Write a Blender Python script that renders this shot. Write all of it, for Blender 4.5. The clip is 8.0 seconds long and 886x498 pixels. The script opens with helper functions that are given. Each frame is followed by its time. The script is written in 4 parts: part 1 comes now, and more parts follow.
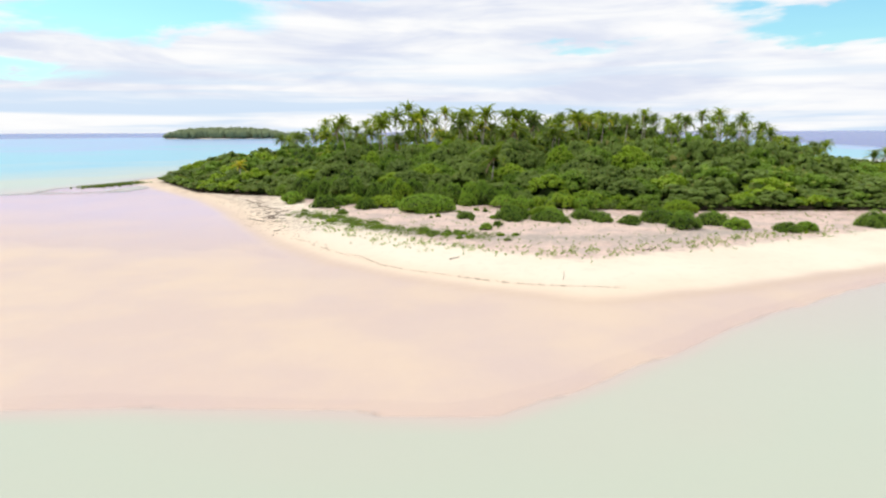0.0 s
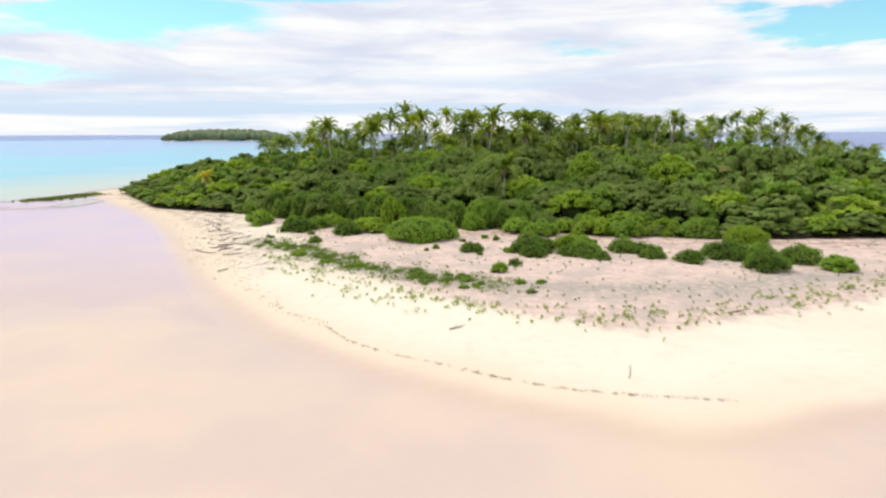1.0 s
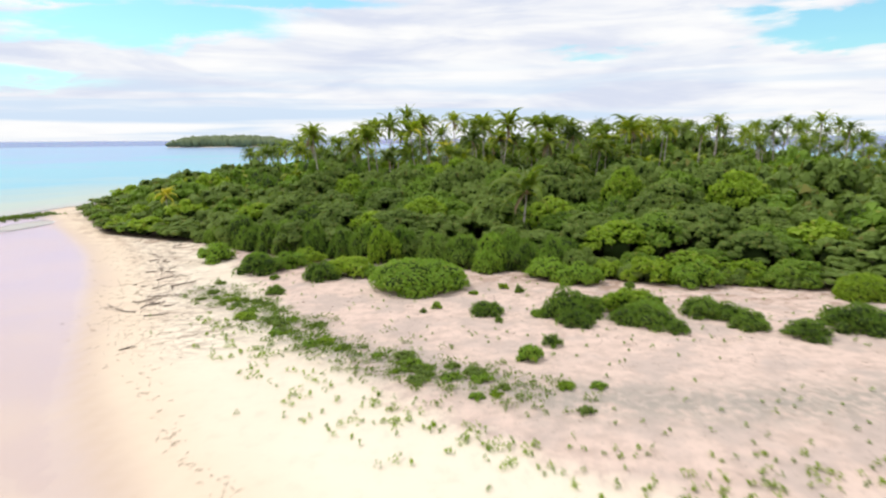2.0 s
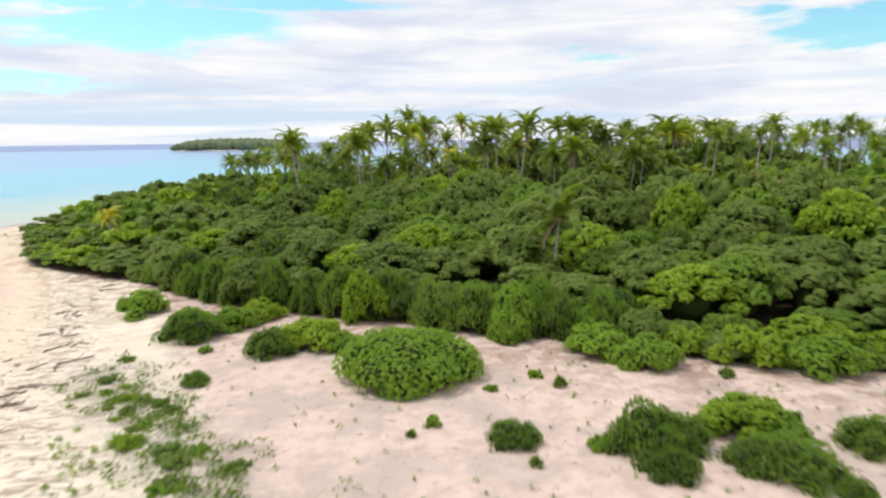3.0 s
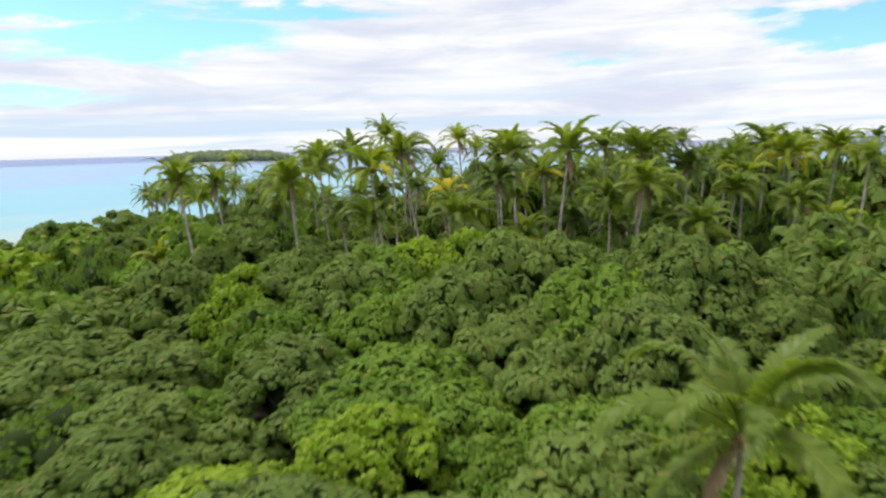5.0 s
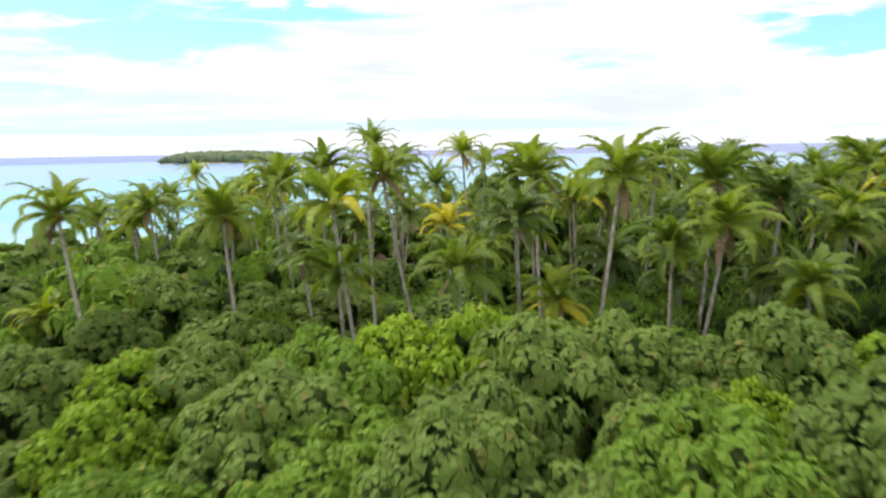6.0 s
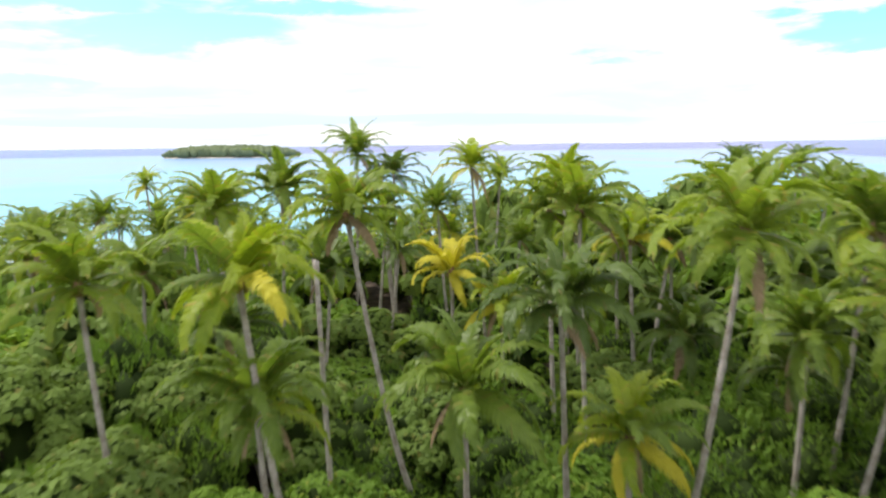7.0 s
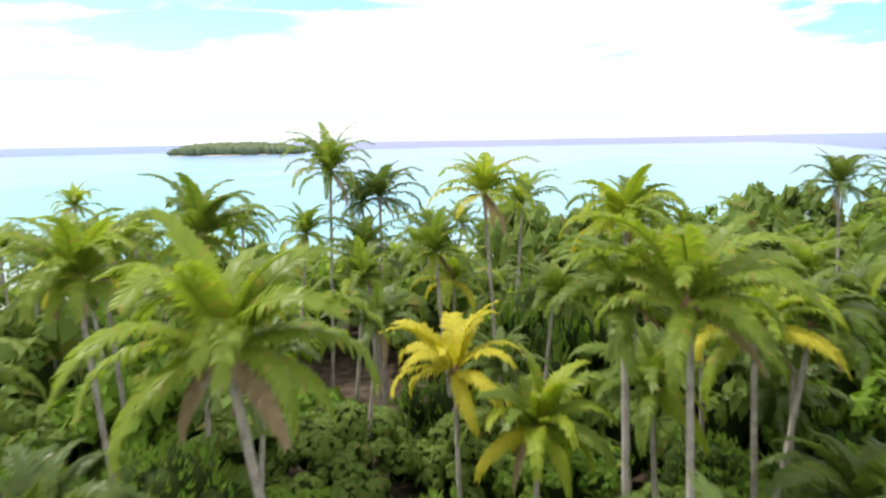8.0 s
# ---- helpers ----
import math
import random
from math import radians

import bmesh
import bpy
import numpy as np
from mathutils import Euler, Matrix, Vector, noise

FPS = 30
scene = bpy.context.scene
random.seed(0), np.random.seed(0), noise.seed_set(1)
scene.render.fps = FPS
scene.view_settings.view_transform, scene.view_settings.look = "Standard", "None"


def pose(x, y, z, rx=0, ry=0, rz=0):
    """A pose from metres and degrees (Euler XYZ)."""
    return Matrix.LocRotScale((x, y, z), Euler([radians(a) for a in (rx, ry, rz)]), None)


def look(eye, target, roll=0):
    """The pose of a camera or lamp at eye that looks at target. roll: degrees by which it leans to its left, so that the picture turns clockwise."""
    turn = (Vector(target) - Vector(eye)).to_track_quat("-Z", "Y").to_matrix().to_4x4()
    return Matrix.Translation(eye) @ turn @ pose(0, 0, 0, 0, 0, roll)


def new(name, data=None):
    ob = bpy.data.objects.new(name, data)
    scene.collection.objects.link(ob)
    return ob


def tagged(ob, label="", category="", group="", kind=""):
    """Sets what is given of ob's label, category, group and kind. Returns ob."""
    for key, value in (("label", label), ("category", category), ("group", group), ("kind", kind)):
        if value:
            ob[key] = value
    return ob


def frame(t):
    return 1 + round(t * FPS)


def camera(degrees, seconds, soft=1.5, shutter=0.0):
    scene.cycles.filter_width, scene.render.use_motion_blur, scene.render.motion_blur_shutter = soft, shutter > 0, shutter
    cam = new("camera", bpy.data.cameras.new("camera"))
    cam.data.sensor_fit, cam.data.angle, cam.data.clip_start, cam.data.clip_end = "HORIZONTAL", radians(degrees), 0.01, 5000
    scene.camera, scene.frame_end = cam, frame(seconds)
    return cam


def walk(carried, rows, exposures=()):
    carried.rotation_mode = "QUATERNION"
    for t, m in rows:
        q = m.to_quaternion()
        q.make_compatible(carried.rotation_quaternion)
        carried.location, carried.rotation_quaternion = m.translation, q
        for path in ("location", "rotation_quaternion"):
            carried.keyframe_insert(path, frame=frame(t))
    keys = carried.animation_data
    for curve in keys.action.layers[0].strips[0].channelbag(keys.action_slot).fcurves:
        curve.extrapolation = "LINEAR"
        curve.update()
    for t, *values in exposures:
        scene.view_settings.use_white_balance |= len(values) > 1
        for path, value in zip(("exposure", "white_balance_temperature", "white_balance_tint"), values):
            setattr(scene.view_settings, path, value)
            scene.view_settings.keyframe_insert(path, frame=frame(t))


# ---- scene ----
K = 1.4  # metres to one unit of the plan
cam = camera(64.8, 8.0, soft=2.3, shutter=0.4)
PATH = [  # seconds; x, y, z in plan units; yaw, pitch, lean in degrees
    (0.0, -0.39, 0.34, 10.22, -0.19, -9.66, 0.20),
    (0.5, -0.19, 9.3, 10.38, -0.06, -9.64, 0.16),
    (1.0, -0.02, 18.14, 10.66, 0.04, -9.55, 0.24),
    (1.5, 0.15, 26.86, 10.96, 0.35, -9.31, 0.32),
    (3.0, 0.46, 51.76, 11.74, 1.43, -9.03, 0.75),
    (3.5, 0.46, 59.9, 12.12, 1.38, -9.0, 1.27),
    (4.0, 0.46, 67.83, 12.52, 1.23, -8.93, 1.80),
    (4.5, 0.47, 75.68, 12.88, 1.22, -8.68, 1.78),
    (6.0, 0.58, 98.2, 14.26, 1.64, -8.31, 1.06),
    (6.5, 0.57, 105.3, 14.74, 1.82, -8.51, 0.84),
    (7.0, 0.52, 112.2, 15.23, 2.31, -8.72, 0.70),
    (7.5, 0.45, 118.84, 15.72, 2.85, -8.88, 0.73),
    (8.0, 0.35, 125.3, 16.1, 3.0, -9.09, 1.04),
]
EXPOSURES = [(0.0, 0.0), (4.7, 0.0), (5.8, 0.3), (6.5, 0.35), (8.0, 0.55)]
walk(cam, [(t, pose(x * K, y * K, z * K, 90 + pitch, lean, yaw)) for t, x, y, z, yaw, pitch, lean in PATH], EXPOSURES)

# ---- sky and sun ----
SUN_EL, SUN_AZ = 58.0, -72.0  # degrees; azimuth clockwise from straight ahead


def link(tree, a, b):
    tree.links.new(a, b)


def math_node(tree, op, a, b=None, c=None, clamp=False):
    n = tree.nodes.new("ShaderNodeMath")
    n.operation, n.use_clamp = op, clamp
    for i, v in enumerate((a, b, c)):
        if v is None:
            continue
        if isinstance(v, (int, float)):
            n.inputs[i].default_value = v
        else:
            link(tree, v, n.inputs[i])
    return n.outputs[0]


def mix_rgb(tree, fac, a, b, mode="MIX"):
    n = tree.nodes.new("ShaderNodeMix")
    n.data_type, n.blend_type = "RGBA", mode
    for sock, v in ((n.inputs[0], fac), (n.inputs[6], a), (n.inputs[7], b)):
        if isinstance(v, (int, float)):
            sock.default_value = v
        elif isinstance(v, tuple):
            sock.default_value = (*v, 1)
        else:
            link(tree, v, sock)
    return n.outputs[2]


def ramp(tree, fac, stops, smooth=True):
    n = tree.nodes.new("ShaderNodeMapRange")
    n.interpolation_type = "SMOOTHSTEP" if smooth else "LINEAR"
    n.clamp = True
    link(tree, fac, n.inputs[0])
    for i, v in enumerate(stops):
        n.inputs[i + 1].default_value = v
    return n.outputs[0]


def noise_node(tree, vec, scale, detail=4.0, rough=0.55, distort=0.0):
    n = tree.nodes.new("ShaderNodeTexNoise")
    n.inputs["Scale"].default_value, n.inputs["Detail"].default_value = scale, detail
    n.inputs["Roughness"].default_value, n.inputs["Distortion"].default_value = rough, distort
    if vec is not None:
        link(tree, vec, n.inputs["Vector"])
    return n.outputs[0]


def make_world():
    w = bpy.data.worlds.new("sky")
    scene.world = w
    w.use_nodes = True
    t = w.node_tree
    t.nodes.clear()
    out, bg = t.nodes.new("ShaderNodeOutputWorld"), t.nodes.new("ShaderNodeBackground")
    sky = t.nodes.new("ShaderNodeTexSky")
    sky.sky_type, sky.sun_disc = "NISHITA", False
    sky.sun_elevation, sky.sun_rotation = radians(SUN_EL), radians(SUN_AZ)
    co = t.nodes.new("ShaderNodeTexCoord").outputs["Generated"]
    sep = t.nodes.new("ShaderNodeSeparateXYZ")
    link(t, co, sep.inputs[0])
    az = math_node(t, "ARCTAN2", sep.outputs[0], sep.outputs[1])
    el = math_node(t, "ARCSINE", sep.outputs[2])

    def stretched(k_az, k_el, shift):
        c = t.nodes.new("ShaderNodeCombineXYZ")
        link(t, math_node(t, "MULTIPLY", az, k_az), c.inputs[0])
        link(t, math_node(t, "MULTIPLY", el, k_el), c.inputs[1])
        c.inputs[2].default_value = shift
        return c.outputs[0]
    # broad banks, then long shreds under them
    banks = noise_node(t, stretched(2.8, 12.0, 3.1), 1.0, 5.0, 0.55, 0.5)
    shreds = noise_node(t, stretched(4.5, 30.0, 7.7), 1.0, 5.0, 0.55, 0.5)
    fray = noise_node(t, stretched(7.0, 30.0, 1.9), 1.0, 5.0, 0.6, 0.4)
    az_f = math_node(t, "ADD", az, math_node(t, "MULTIPLY", math_node(t, "SUBTRACT", banks, 0.5), 0.55))
    el_f = math_node(t, "ADD", el, math_node(t, "MULTIPLY", math_node(t, "SUBTRACT", fray, 0.5), 0.075))
    gaps = None  # clear stretches of sky between the banks
    for a, e, wa, we, s in ((-0.40, 0.150, 0.18, 0.030, 1.4), (-0.60, 0.180, 0.24, 0.026, 1.35), (-0.24, 0.182, 0.15, 0.014, 1.15), (0.50, 0.128, 0.15, 0.026, 2.0),
                            (-0.58, 0.072, 0.17, 0.014, 0.95), (0.2, 0.112, 0.07, 0.010, 0.7), (0.66, 0.155, 0.09, 0.035, 1.5), (-0.36, 0.115, 0.05, 0.012, 0.6)):
        da = math_node(t, "DIVIDE", math_node(t, "SUBTRACT", az_f, a), wa)
        de = math_node(t, "DIVIDE", math_node(t, "SUBTRACT", el_f, e), we)
        d = math_node(t, "ADD", math_node(t, "MULTIPLY", da, da), math_node(t, "MULTIPLY", de, de))
        g = math_node(t, "MULTIPLY", math_node(t, "POWER", 2.718, math_node(t, "MULTIPLY", d, -1.0)), s)
        gaps = g if gaps is None else math_node(t, "MAXIMUM", gaps, g)
    high = ramp(t, el, (0.3, 0.7, 0.0, 0.25))
    ragged = math_node(t, "ADD", math_node(t, "MULTIPLY", math_node(t, "SUBTRACT", banks, 0.5), 1.1), math_node(t, "MULTIPLY", math_node(t, "SUBTRACT", shreds, 0.5), 0.5))
    clear = ramp(t, math_node(t, "ADD", math_node(t, "ADD", gaps, ragged), high), (0.30, 0.95, 0.0, 0.95))
    shade = math_node(t, "ADD", math_node(t, "MULTIPLY", shreds, 0.6), math_node(t, "MULTIPLY", banks, 0.5))
    cloud = mix_rgb(t, ramp(t, shade, (0.45, 0.68, 0.0, 1.0)), (1.0, 1.0, 1.0), (0.71, 0.76, 0.90))
    bands = noise_node(t, stretched(2.2, 46.0, 5.3), 1.0, 4.0, 0.5, 0.3)
    low = math_node(t, "MULTIPLY", ramp(t, el, (0.02, 0.13, 1.0, 0.0)), ramp(t, bands, (0.44, 0.62, 0.0, 1.0)))
    cloud = mix_rgb(t, low, cloud, (0.66, 0.79, 0.95))
    blue = mix_rgb(t, 1.0, sky.outputs[0], (0.115, 0.182, 0.18), "MULTIPLY")
    link(t, mix_rgb(t, clear, cloud, blue), bg.inputs[0])
    bg.inputs[1].default_value = 1.0
    link(t, bg.outputs[0], out.inputs[0])


make_world()
sun = new("sun", bpy.data.lights.new("sun", "SUN"))
sun.data.energy, sun.data.angle, sun.data.color = 2.2, radians(6), (1.0, 0.95, 0.88)
_az, _el = radians(SUN_AZ), radians(SUN_EL)
sun.matrix_world = look((math.sin(_az) * math.cos(_el) * 100, math.cos(_az) * math.cos(_el) * 100, math.sin(_el) * 100), (0, 0, 0))


# ---- materials ----
def material(name):
    m = bpy.data.materials.new(name)
    m.use_nodes = True
    t = m.node_tree
    t.nodes.clear()
    out = t.nodes.new("ShaderNodeOutputMaterial")
    return m, t, out


def principled(t, colour, rough=0.8, spec=0.3):
    b = t.nodes.new("ShaderNodeBsdfPrincipled")
    for key, v in (("Base Color", colour), ("Roughness", rough), ("Specular IOR Level", spec)):
        if isinstance(v, (int, float)):
            b.inputs[key].default_value = v
        elif isinstance(v, tuple):
            b.inputs[key].default_value = (*v, 1)
        else:
            link(t, v, b.inputs[key])
    return b


def bump(t, height, strength, distance, bsdf):
    n = t.nodes.new("ShaderNodeBump")
    n.inputs["Strength"].default_value, n.inputs["Distance"].default_value = strength, distance
    link(t, height, n.inputs["Height"])
    link(t, n.outputs[0], bsdf.inputs["Normal"])


def position(t):
    return t.nodes.new("ShaderNodeNewGeometry").outputs["Position"]


def attribute(t, name):
    n = t.nodes.new("ShaderNodeAttribute")
    n.attribute_name = name
    return n.outputs["Fac"]


def sand_material():
    m, t, out = material("sand")
    p = position(t)
    broad, mid, fine = noise_node(t, p, 0.07, 5), noise_node(t, p, 0.9, 5, 0.6), noise_node(t, p, 14.0, 3)
    dry = mix_rgb(t, ramp(t, broad, (0.35, 0.65, 0, 1)), (0.80, 0.71, 0.57), (0.76, 0.655, 0.52))
    dry = mix_rgb(t, math_node(t, "MULTIPLY", ramp(t, mid, (0.5, 0.75, 0, 1)), 0.35), dry, (0.62, 0.50, 0.39))
    upper = mix_rgb(t, ramp(t, mid, (0.38, 0.68, 0, 1)), (0.69, 0.535, 0.455), (0.54, 0.415, 0.35))
    upper = mix_rgb(t, ramp(t, noise_node(t, p, 0.22, 5), (0.45, 0.62, 0, 0.6)), upper, (0.45, 0.375, 0.335))
    wet = mix_rgb(t, ramp(t, broad, (0.35, 0.62, 0, 1)), (0.665, 0.525, 0.405), (0.605, 0.475, 0.405))
    wet = mix_rgb(t, ramp(t, noise_node(t, p, 0.028, 4, 0.5, 0.4), (0.46, 0.68, 0, 0.45)), wet, (0.58, 0.47, 0.43))
    # brown leaf-litter soil, its colour also deepened for shade beneath the grove
    soil = mix_rgb(t, ramp(t, mid, (0.4, 0.65, 0, 1)), (0.070, 0.051, 0.036), (0.15, 0.11, 0.074))
    ragged = math_node(t, "MULTIPLY", math_node(t, "SUBTRACT", mid, 0.5), 0.7)
    c = mix_rgb(t, ramp(t, math_node(t, "ADD", attribute(t, "upper"), ragged), (0.25, 0.75, 0, 1)), dry, upper)
    stain = math_node(t, "MULTIPLY", ramp(t, noise_node(t, p, 0.5, 6, 0.65, 0.5), (0.45, 0.60, 0, 0.85)), attribute(t, "litter"))
    c = mix_rgb(t, stain, c, (0.30, 0.19, 0.135))
    grey = math_node(t, "MULTIPLY", ramp(t, noise_node(t, p, 1.3, 5, 0.65), (0.34, 0.58, 0.15, 0.9)), attribute(t, "berm"))
    c = mix_rgb(t, grey, c, (0.34, 0.31, 0.265))
    stretch = t.nodes.new("ShaderNodeMapping")
    link(t, p, stretch.inputs["Vector"])
    stretch.inputs["Rotation"].default_value[2] = radians(-18)
    stretch.inputs["Scale"].default_value = (0.55, 1.6, 1.0)
    drift = ramp(t, noise_node(t, stretch.outputs[0], 1.0, 5, 0.62, 1.2), (0.475, 0.60, 0, 0.72))
    c = mix_rgb(t, math_node(t, "MULTIPLY", drift, attribute(t, "drift")), c, (0.215, 0.135, 0.098))
    speck = ramp(t, noise_node(t, p, 2.6, 4, 0.7, 0.6), (0.58, 0.68, 0, 0.6))
    c = mix_rgb(t, math_node(t, "MULTIPLY", speck, attribute(t, "upper")), c, (0.27, 0.205, 0.165))
    damp = attribute(t, "wet")
    c = mix_rgb(t, damp, c, wet)
    c = mix_rgb(t, math_node(t, "MULTIPLY", attribute(t, "tide"), 0.55), c, (0.56, 0.42, 0.31))
    c = mix_rgb(t, math_node(t, "MULTIPLY", attribute(t, "slope"), 0.6), c, (0.73, 0.575, 0.425))
    # submerged lagoon sand, with the sky's lavender reflection painted into its colour
    drowned_sky_tint = mix_rgb(t, ramp(t, broad, (0.35, 0.65, 0, 1)), (0.60, 0.505, 0.55), (0.555, 0.480, 0.565))
    c = mix_rgb(t, attribute(t, "under"), c, drowned_sky_tint)
    c = mix_rgb(t, ramp(t, math_node(t, "ADD", attribute(t, "soil"), ragged), (0.3, 0.7, 0, 1)), c, soil)
    c = mix_rgb(t, math_node(t, "MULTIPLY", math_node(t, "SUBTRACT", fine, 0.5), 0.25), c, (0.3, 0.24, 0.18))
    b = principled(t, c, ramp(t, damp, (0, 1, 0.9, 0.5)), 0.2)
    bump(t, math_node(t, "ADD", math_node(t, "MULTIPLY", mid, 0.7), math_node(t, "MULTIPLY", fine, 0.15)), 0.5, 0.15, b)
    link(t, b.outputs[0], out.inputs[0])
    return m


def water_material():
    m, t, out = material("water")
    p = position(t)
    depth = attribute(t, "depth")
    patch = noise_node(t, p, 0.006, 5, 0.6, 0.6)
    d = math_node(t, "MULTIPLY", depth, ramp(t, patch, (0.3, 0.7, 0.8, 1.25)))
    c = mix_rgb(t, ramp(t, d, (0.11, 0.55, 0, 1), False), (0.56, 0.475, 0.42), (0.49, 0.53, 0.43))
    c = mix_rgb(t, ramp(t, d, (0.7, 1.9, 0, 1)), c, (0.205, 0.495, 0.625))
    c = mix_rgb(t, ramp(t, d, (2.6, 4.2, 0, 1)), c, (0.27, 0.41, 0.66))
    c = mix_rgb(t, ramp(t, d, (6.0, 16.0, 0, 1)), c, (0.08, 0.10, 0.38))
    b = principled(t, c, 0.22, 0.18)
    b.inputs["IOR"].default_value = 1.33
    wave = math_node(t, "ADD", noise_node(t, p, 0.8, 4, 0.6), math_node(t, "MULTIPLY", noise_node(t, p, 4.0, 3), 0.3))
    bump(t, wave, 0.12, 0.10, b)
    clear = t.nodes.new("ShaderNodeBsdfTransparent")
    clear.inputs[0].default_value = (0.99, 0.985, 0.995, 1)
    mx = t.nodes.new("ShaderNodeMixShader")
    link(t, ramp(t, depth, (0.06, 0.12, 0.02, 0.97)), mx.inputs[0])
    link(t, clear.outputs[0], mx.inputs[1])
    link(t, b.outputs[0], mx.inputs[2])
    link(t, mx.outputs[0], out.inputs[0])
    return m


def leaf_material(name, a, b, old=None, through_light=0.35, rough=0.5, per_plant=0.6, size=0.5, gloss=0.16):
    """Leaves from colour a to b, leaf by leaf and plant by plant, some of them gone old."""
    m, t, out = material(name)
    geo = t.nodes.new("ShaderNodeNewGeometry")
    info = t.nodes.new("ShaderNodeObjectInfo")
    island, plant = geo.outputs["Random Per Island"], info.outputs["Random"]
    f = math_node(t, "ADD", math_node(t, "MULTIPLY", island, 1 - per_plant), math_node(t, "MULTIPLY", plant, per_plant))
    patch = noise_node(t, geo.outputs["Position"], size, 3)
    f = math_node(t, "ADD", f, math_node(t, "MULTIPLY", math_node(t, "SUBTRACT", patch, 0.5), 0.9), clamp=True)
    c = mix_rgb(t, f, a, b)
    if old:
        c = mix_rgb(t, ramp(t, island, (0.93, 0.96, 0, 0.8)), c, old)
    bsdf = principled(t, c, rough, gloss)
    trans = t.nodes.new("ShaderNodeBsdfTranslucent")
    link(t, mix_rgb(t, 1.0, c, (1.15, 1.2, 0.55), "MULTIPLY"), trans.inputs[0])
    mx = t.nodes.new("ShaderNodeMixShader")
    mx.inputs[0].default_value = through_light
    link(t, bsdf.outputs[0], mx.inputs[1])
    link(t, trans.outputs[0], mx.inputs[2])
    link(t, mx.outputs[0], out.inputs[0])
    return m


def bark_material(name, a, b, ring=9.0):
    m, t, out = material(name)
    p = position(t)
    sep = t.nodes.new("ShaderNodeSeparateXYZ")
    link(t, p, sep.inputs[0])
    rings = math_node(t, "SINE", math_node(t, "ADD", math_node(t, "MULTIPLY", sep.outputs[2], ring * 6.28), math_node(t, "MULTIPLY", noise_node(t, p, 3.0, 2), 5.0)))
    grime = noise_node(t, p, 1.7, 5, 0.65)
    f = math_node(t, "ADD", math_node(t, "MULTIPLY", rings, 0.18), ramp(t, grime, (0.35, 0.7, 0, 1)), clamp=True)
    bs = principled(t, mix_rgb(t, f, a, b), 0.85, 0.2)
    bump(t, math_node(t, "ADD", rings, grime), 0.5, 0.03, bs)
    link(t, bs.outputs[0], out.inputs[0])
    return m


SAND, WATER = sand_material(), water_material()
HELIO = leaf_material("grey_green_leaves", (0.134, 0.204, 0.042), (0.226, 0.316, 0.067), (0.25, 0.22, 0.06), 0.35, 0.6)
SCAEV = leaf_material("bright_green_leaves", (0.130, 0.228, 0.027), (0.222, 0.350, 0.045), (0.32, 0.32, 0.06), 0.35, 0.6)
FRESH = leaf_material("fresh_green_leaves", (0.165, 0.290, 0.030), (0.285, 0.445, 0.050), (0.36, 0.36, 0.06), 0.38, 0.6)
PEMPH = leaf_material("dark_green_leaves", (0.122, 0.215, 0.036), (0.250, 0.385, 0.067), (0.20, 0.19, 0.05), 0.35, 0.6)
LIME = leaf_material("yellow_green_leaves", (0.195, 0.315, 0.024), (0.33, 0.46, 0.042), (0.38, 0.38, 0.07), 0.35, 0.6)
# distant woods with the sea haze mixed into their leaf colour
HAZED_WOODS = leaf_material("hazed_woods", (0.13, 0.17, 0.09), (0.22, 0.27, 0.14), None, 0.2, 0.8)
# a darker leaf colour that paints the shade inside the crowns
INNER_SHADE = leaf_material("shaded_inner_foliage", (0.021, 0.037, 0.009), (0.052, 0.080, 0.018), None, 0.1, 0.9)
FROND = {
    "olive": leaf_material("olive_frond", (0.20, 0.285, 0.036), (0.37, 0.455, 0.060), (0.44, 0.33, 0.08), 0.48, 0.40, 0.6, gloss=0.35),
    "green": leaf_material("green_frond", (0.155, 0.232, 0.036), (0.292, 0.382, 0.064), (0.34, 0.30, 0.08), 0.48, 0.40, 0.6, gloss=0.35),
    "dark": leaf_material("dark_frond", (0.100, 0.156, 0.034), (0.19, 0.262, 0.055), (0.22, 0.19, 0.07), 0.42, 0.40, 0.6, gloss=0.4),
    "lime": leaf_material("lime_frond", (0.26, 0.35, 0.03), (0.46, 0.52, 0.05), (0.50, 0.36, 0.07), 0.45, 0.42, 0.6, gloss=0.35),
    "yellow": leaf_material("yellow_frond", (0.52, 0.46, 0.04), (0.70, 0.63, 0.08), (0.46, 0.42, 0.06), 0.4, 0.5, 0.5),
    "dead": leaf_material("dead_frond", (0.26, 0.18, 0.11), (0.48, 0.35, 0.22), (0.50, 0.40, 0.28), 0.2, 0.8, 0.6),
}
TRUNK = bark_material("palm_bark", (0.54, 0.48, 0.42), (0.30, 0.25, 0.205))
TWIG = bark_material("shrub_bark", (0.16, 0.12, 0.09), (0.08, 0.06, 0.045), 2.0)
DRIFT = bark_material("bleached_wood", (0.30, 0.24, 0.20), (0.15, 0.12, 0.10), 3.0)
HUSK = bark_material("brown_fibre", (0.34, 0.20, 0.11), (0.18, 0.10, 0.06), 6.0)
NUT = leaf_material("coconut_husk", (0.20, 0.20, 0.05), (0.30, 0.22, 0.08), None, 0.0, 0.5)
WRACK = leaf_material("dry_weed", (0.17, 0.12, 0.085), (0.34, 0.25, 0.185), None, 0.0, 0.9)


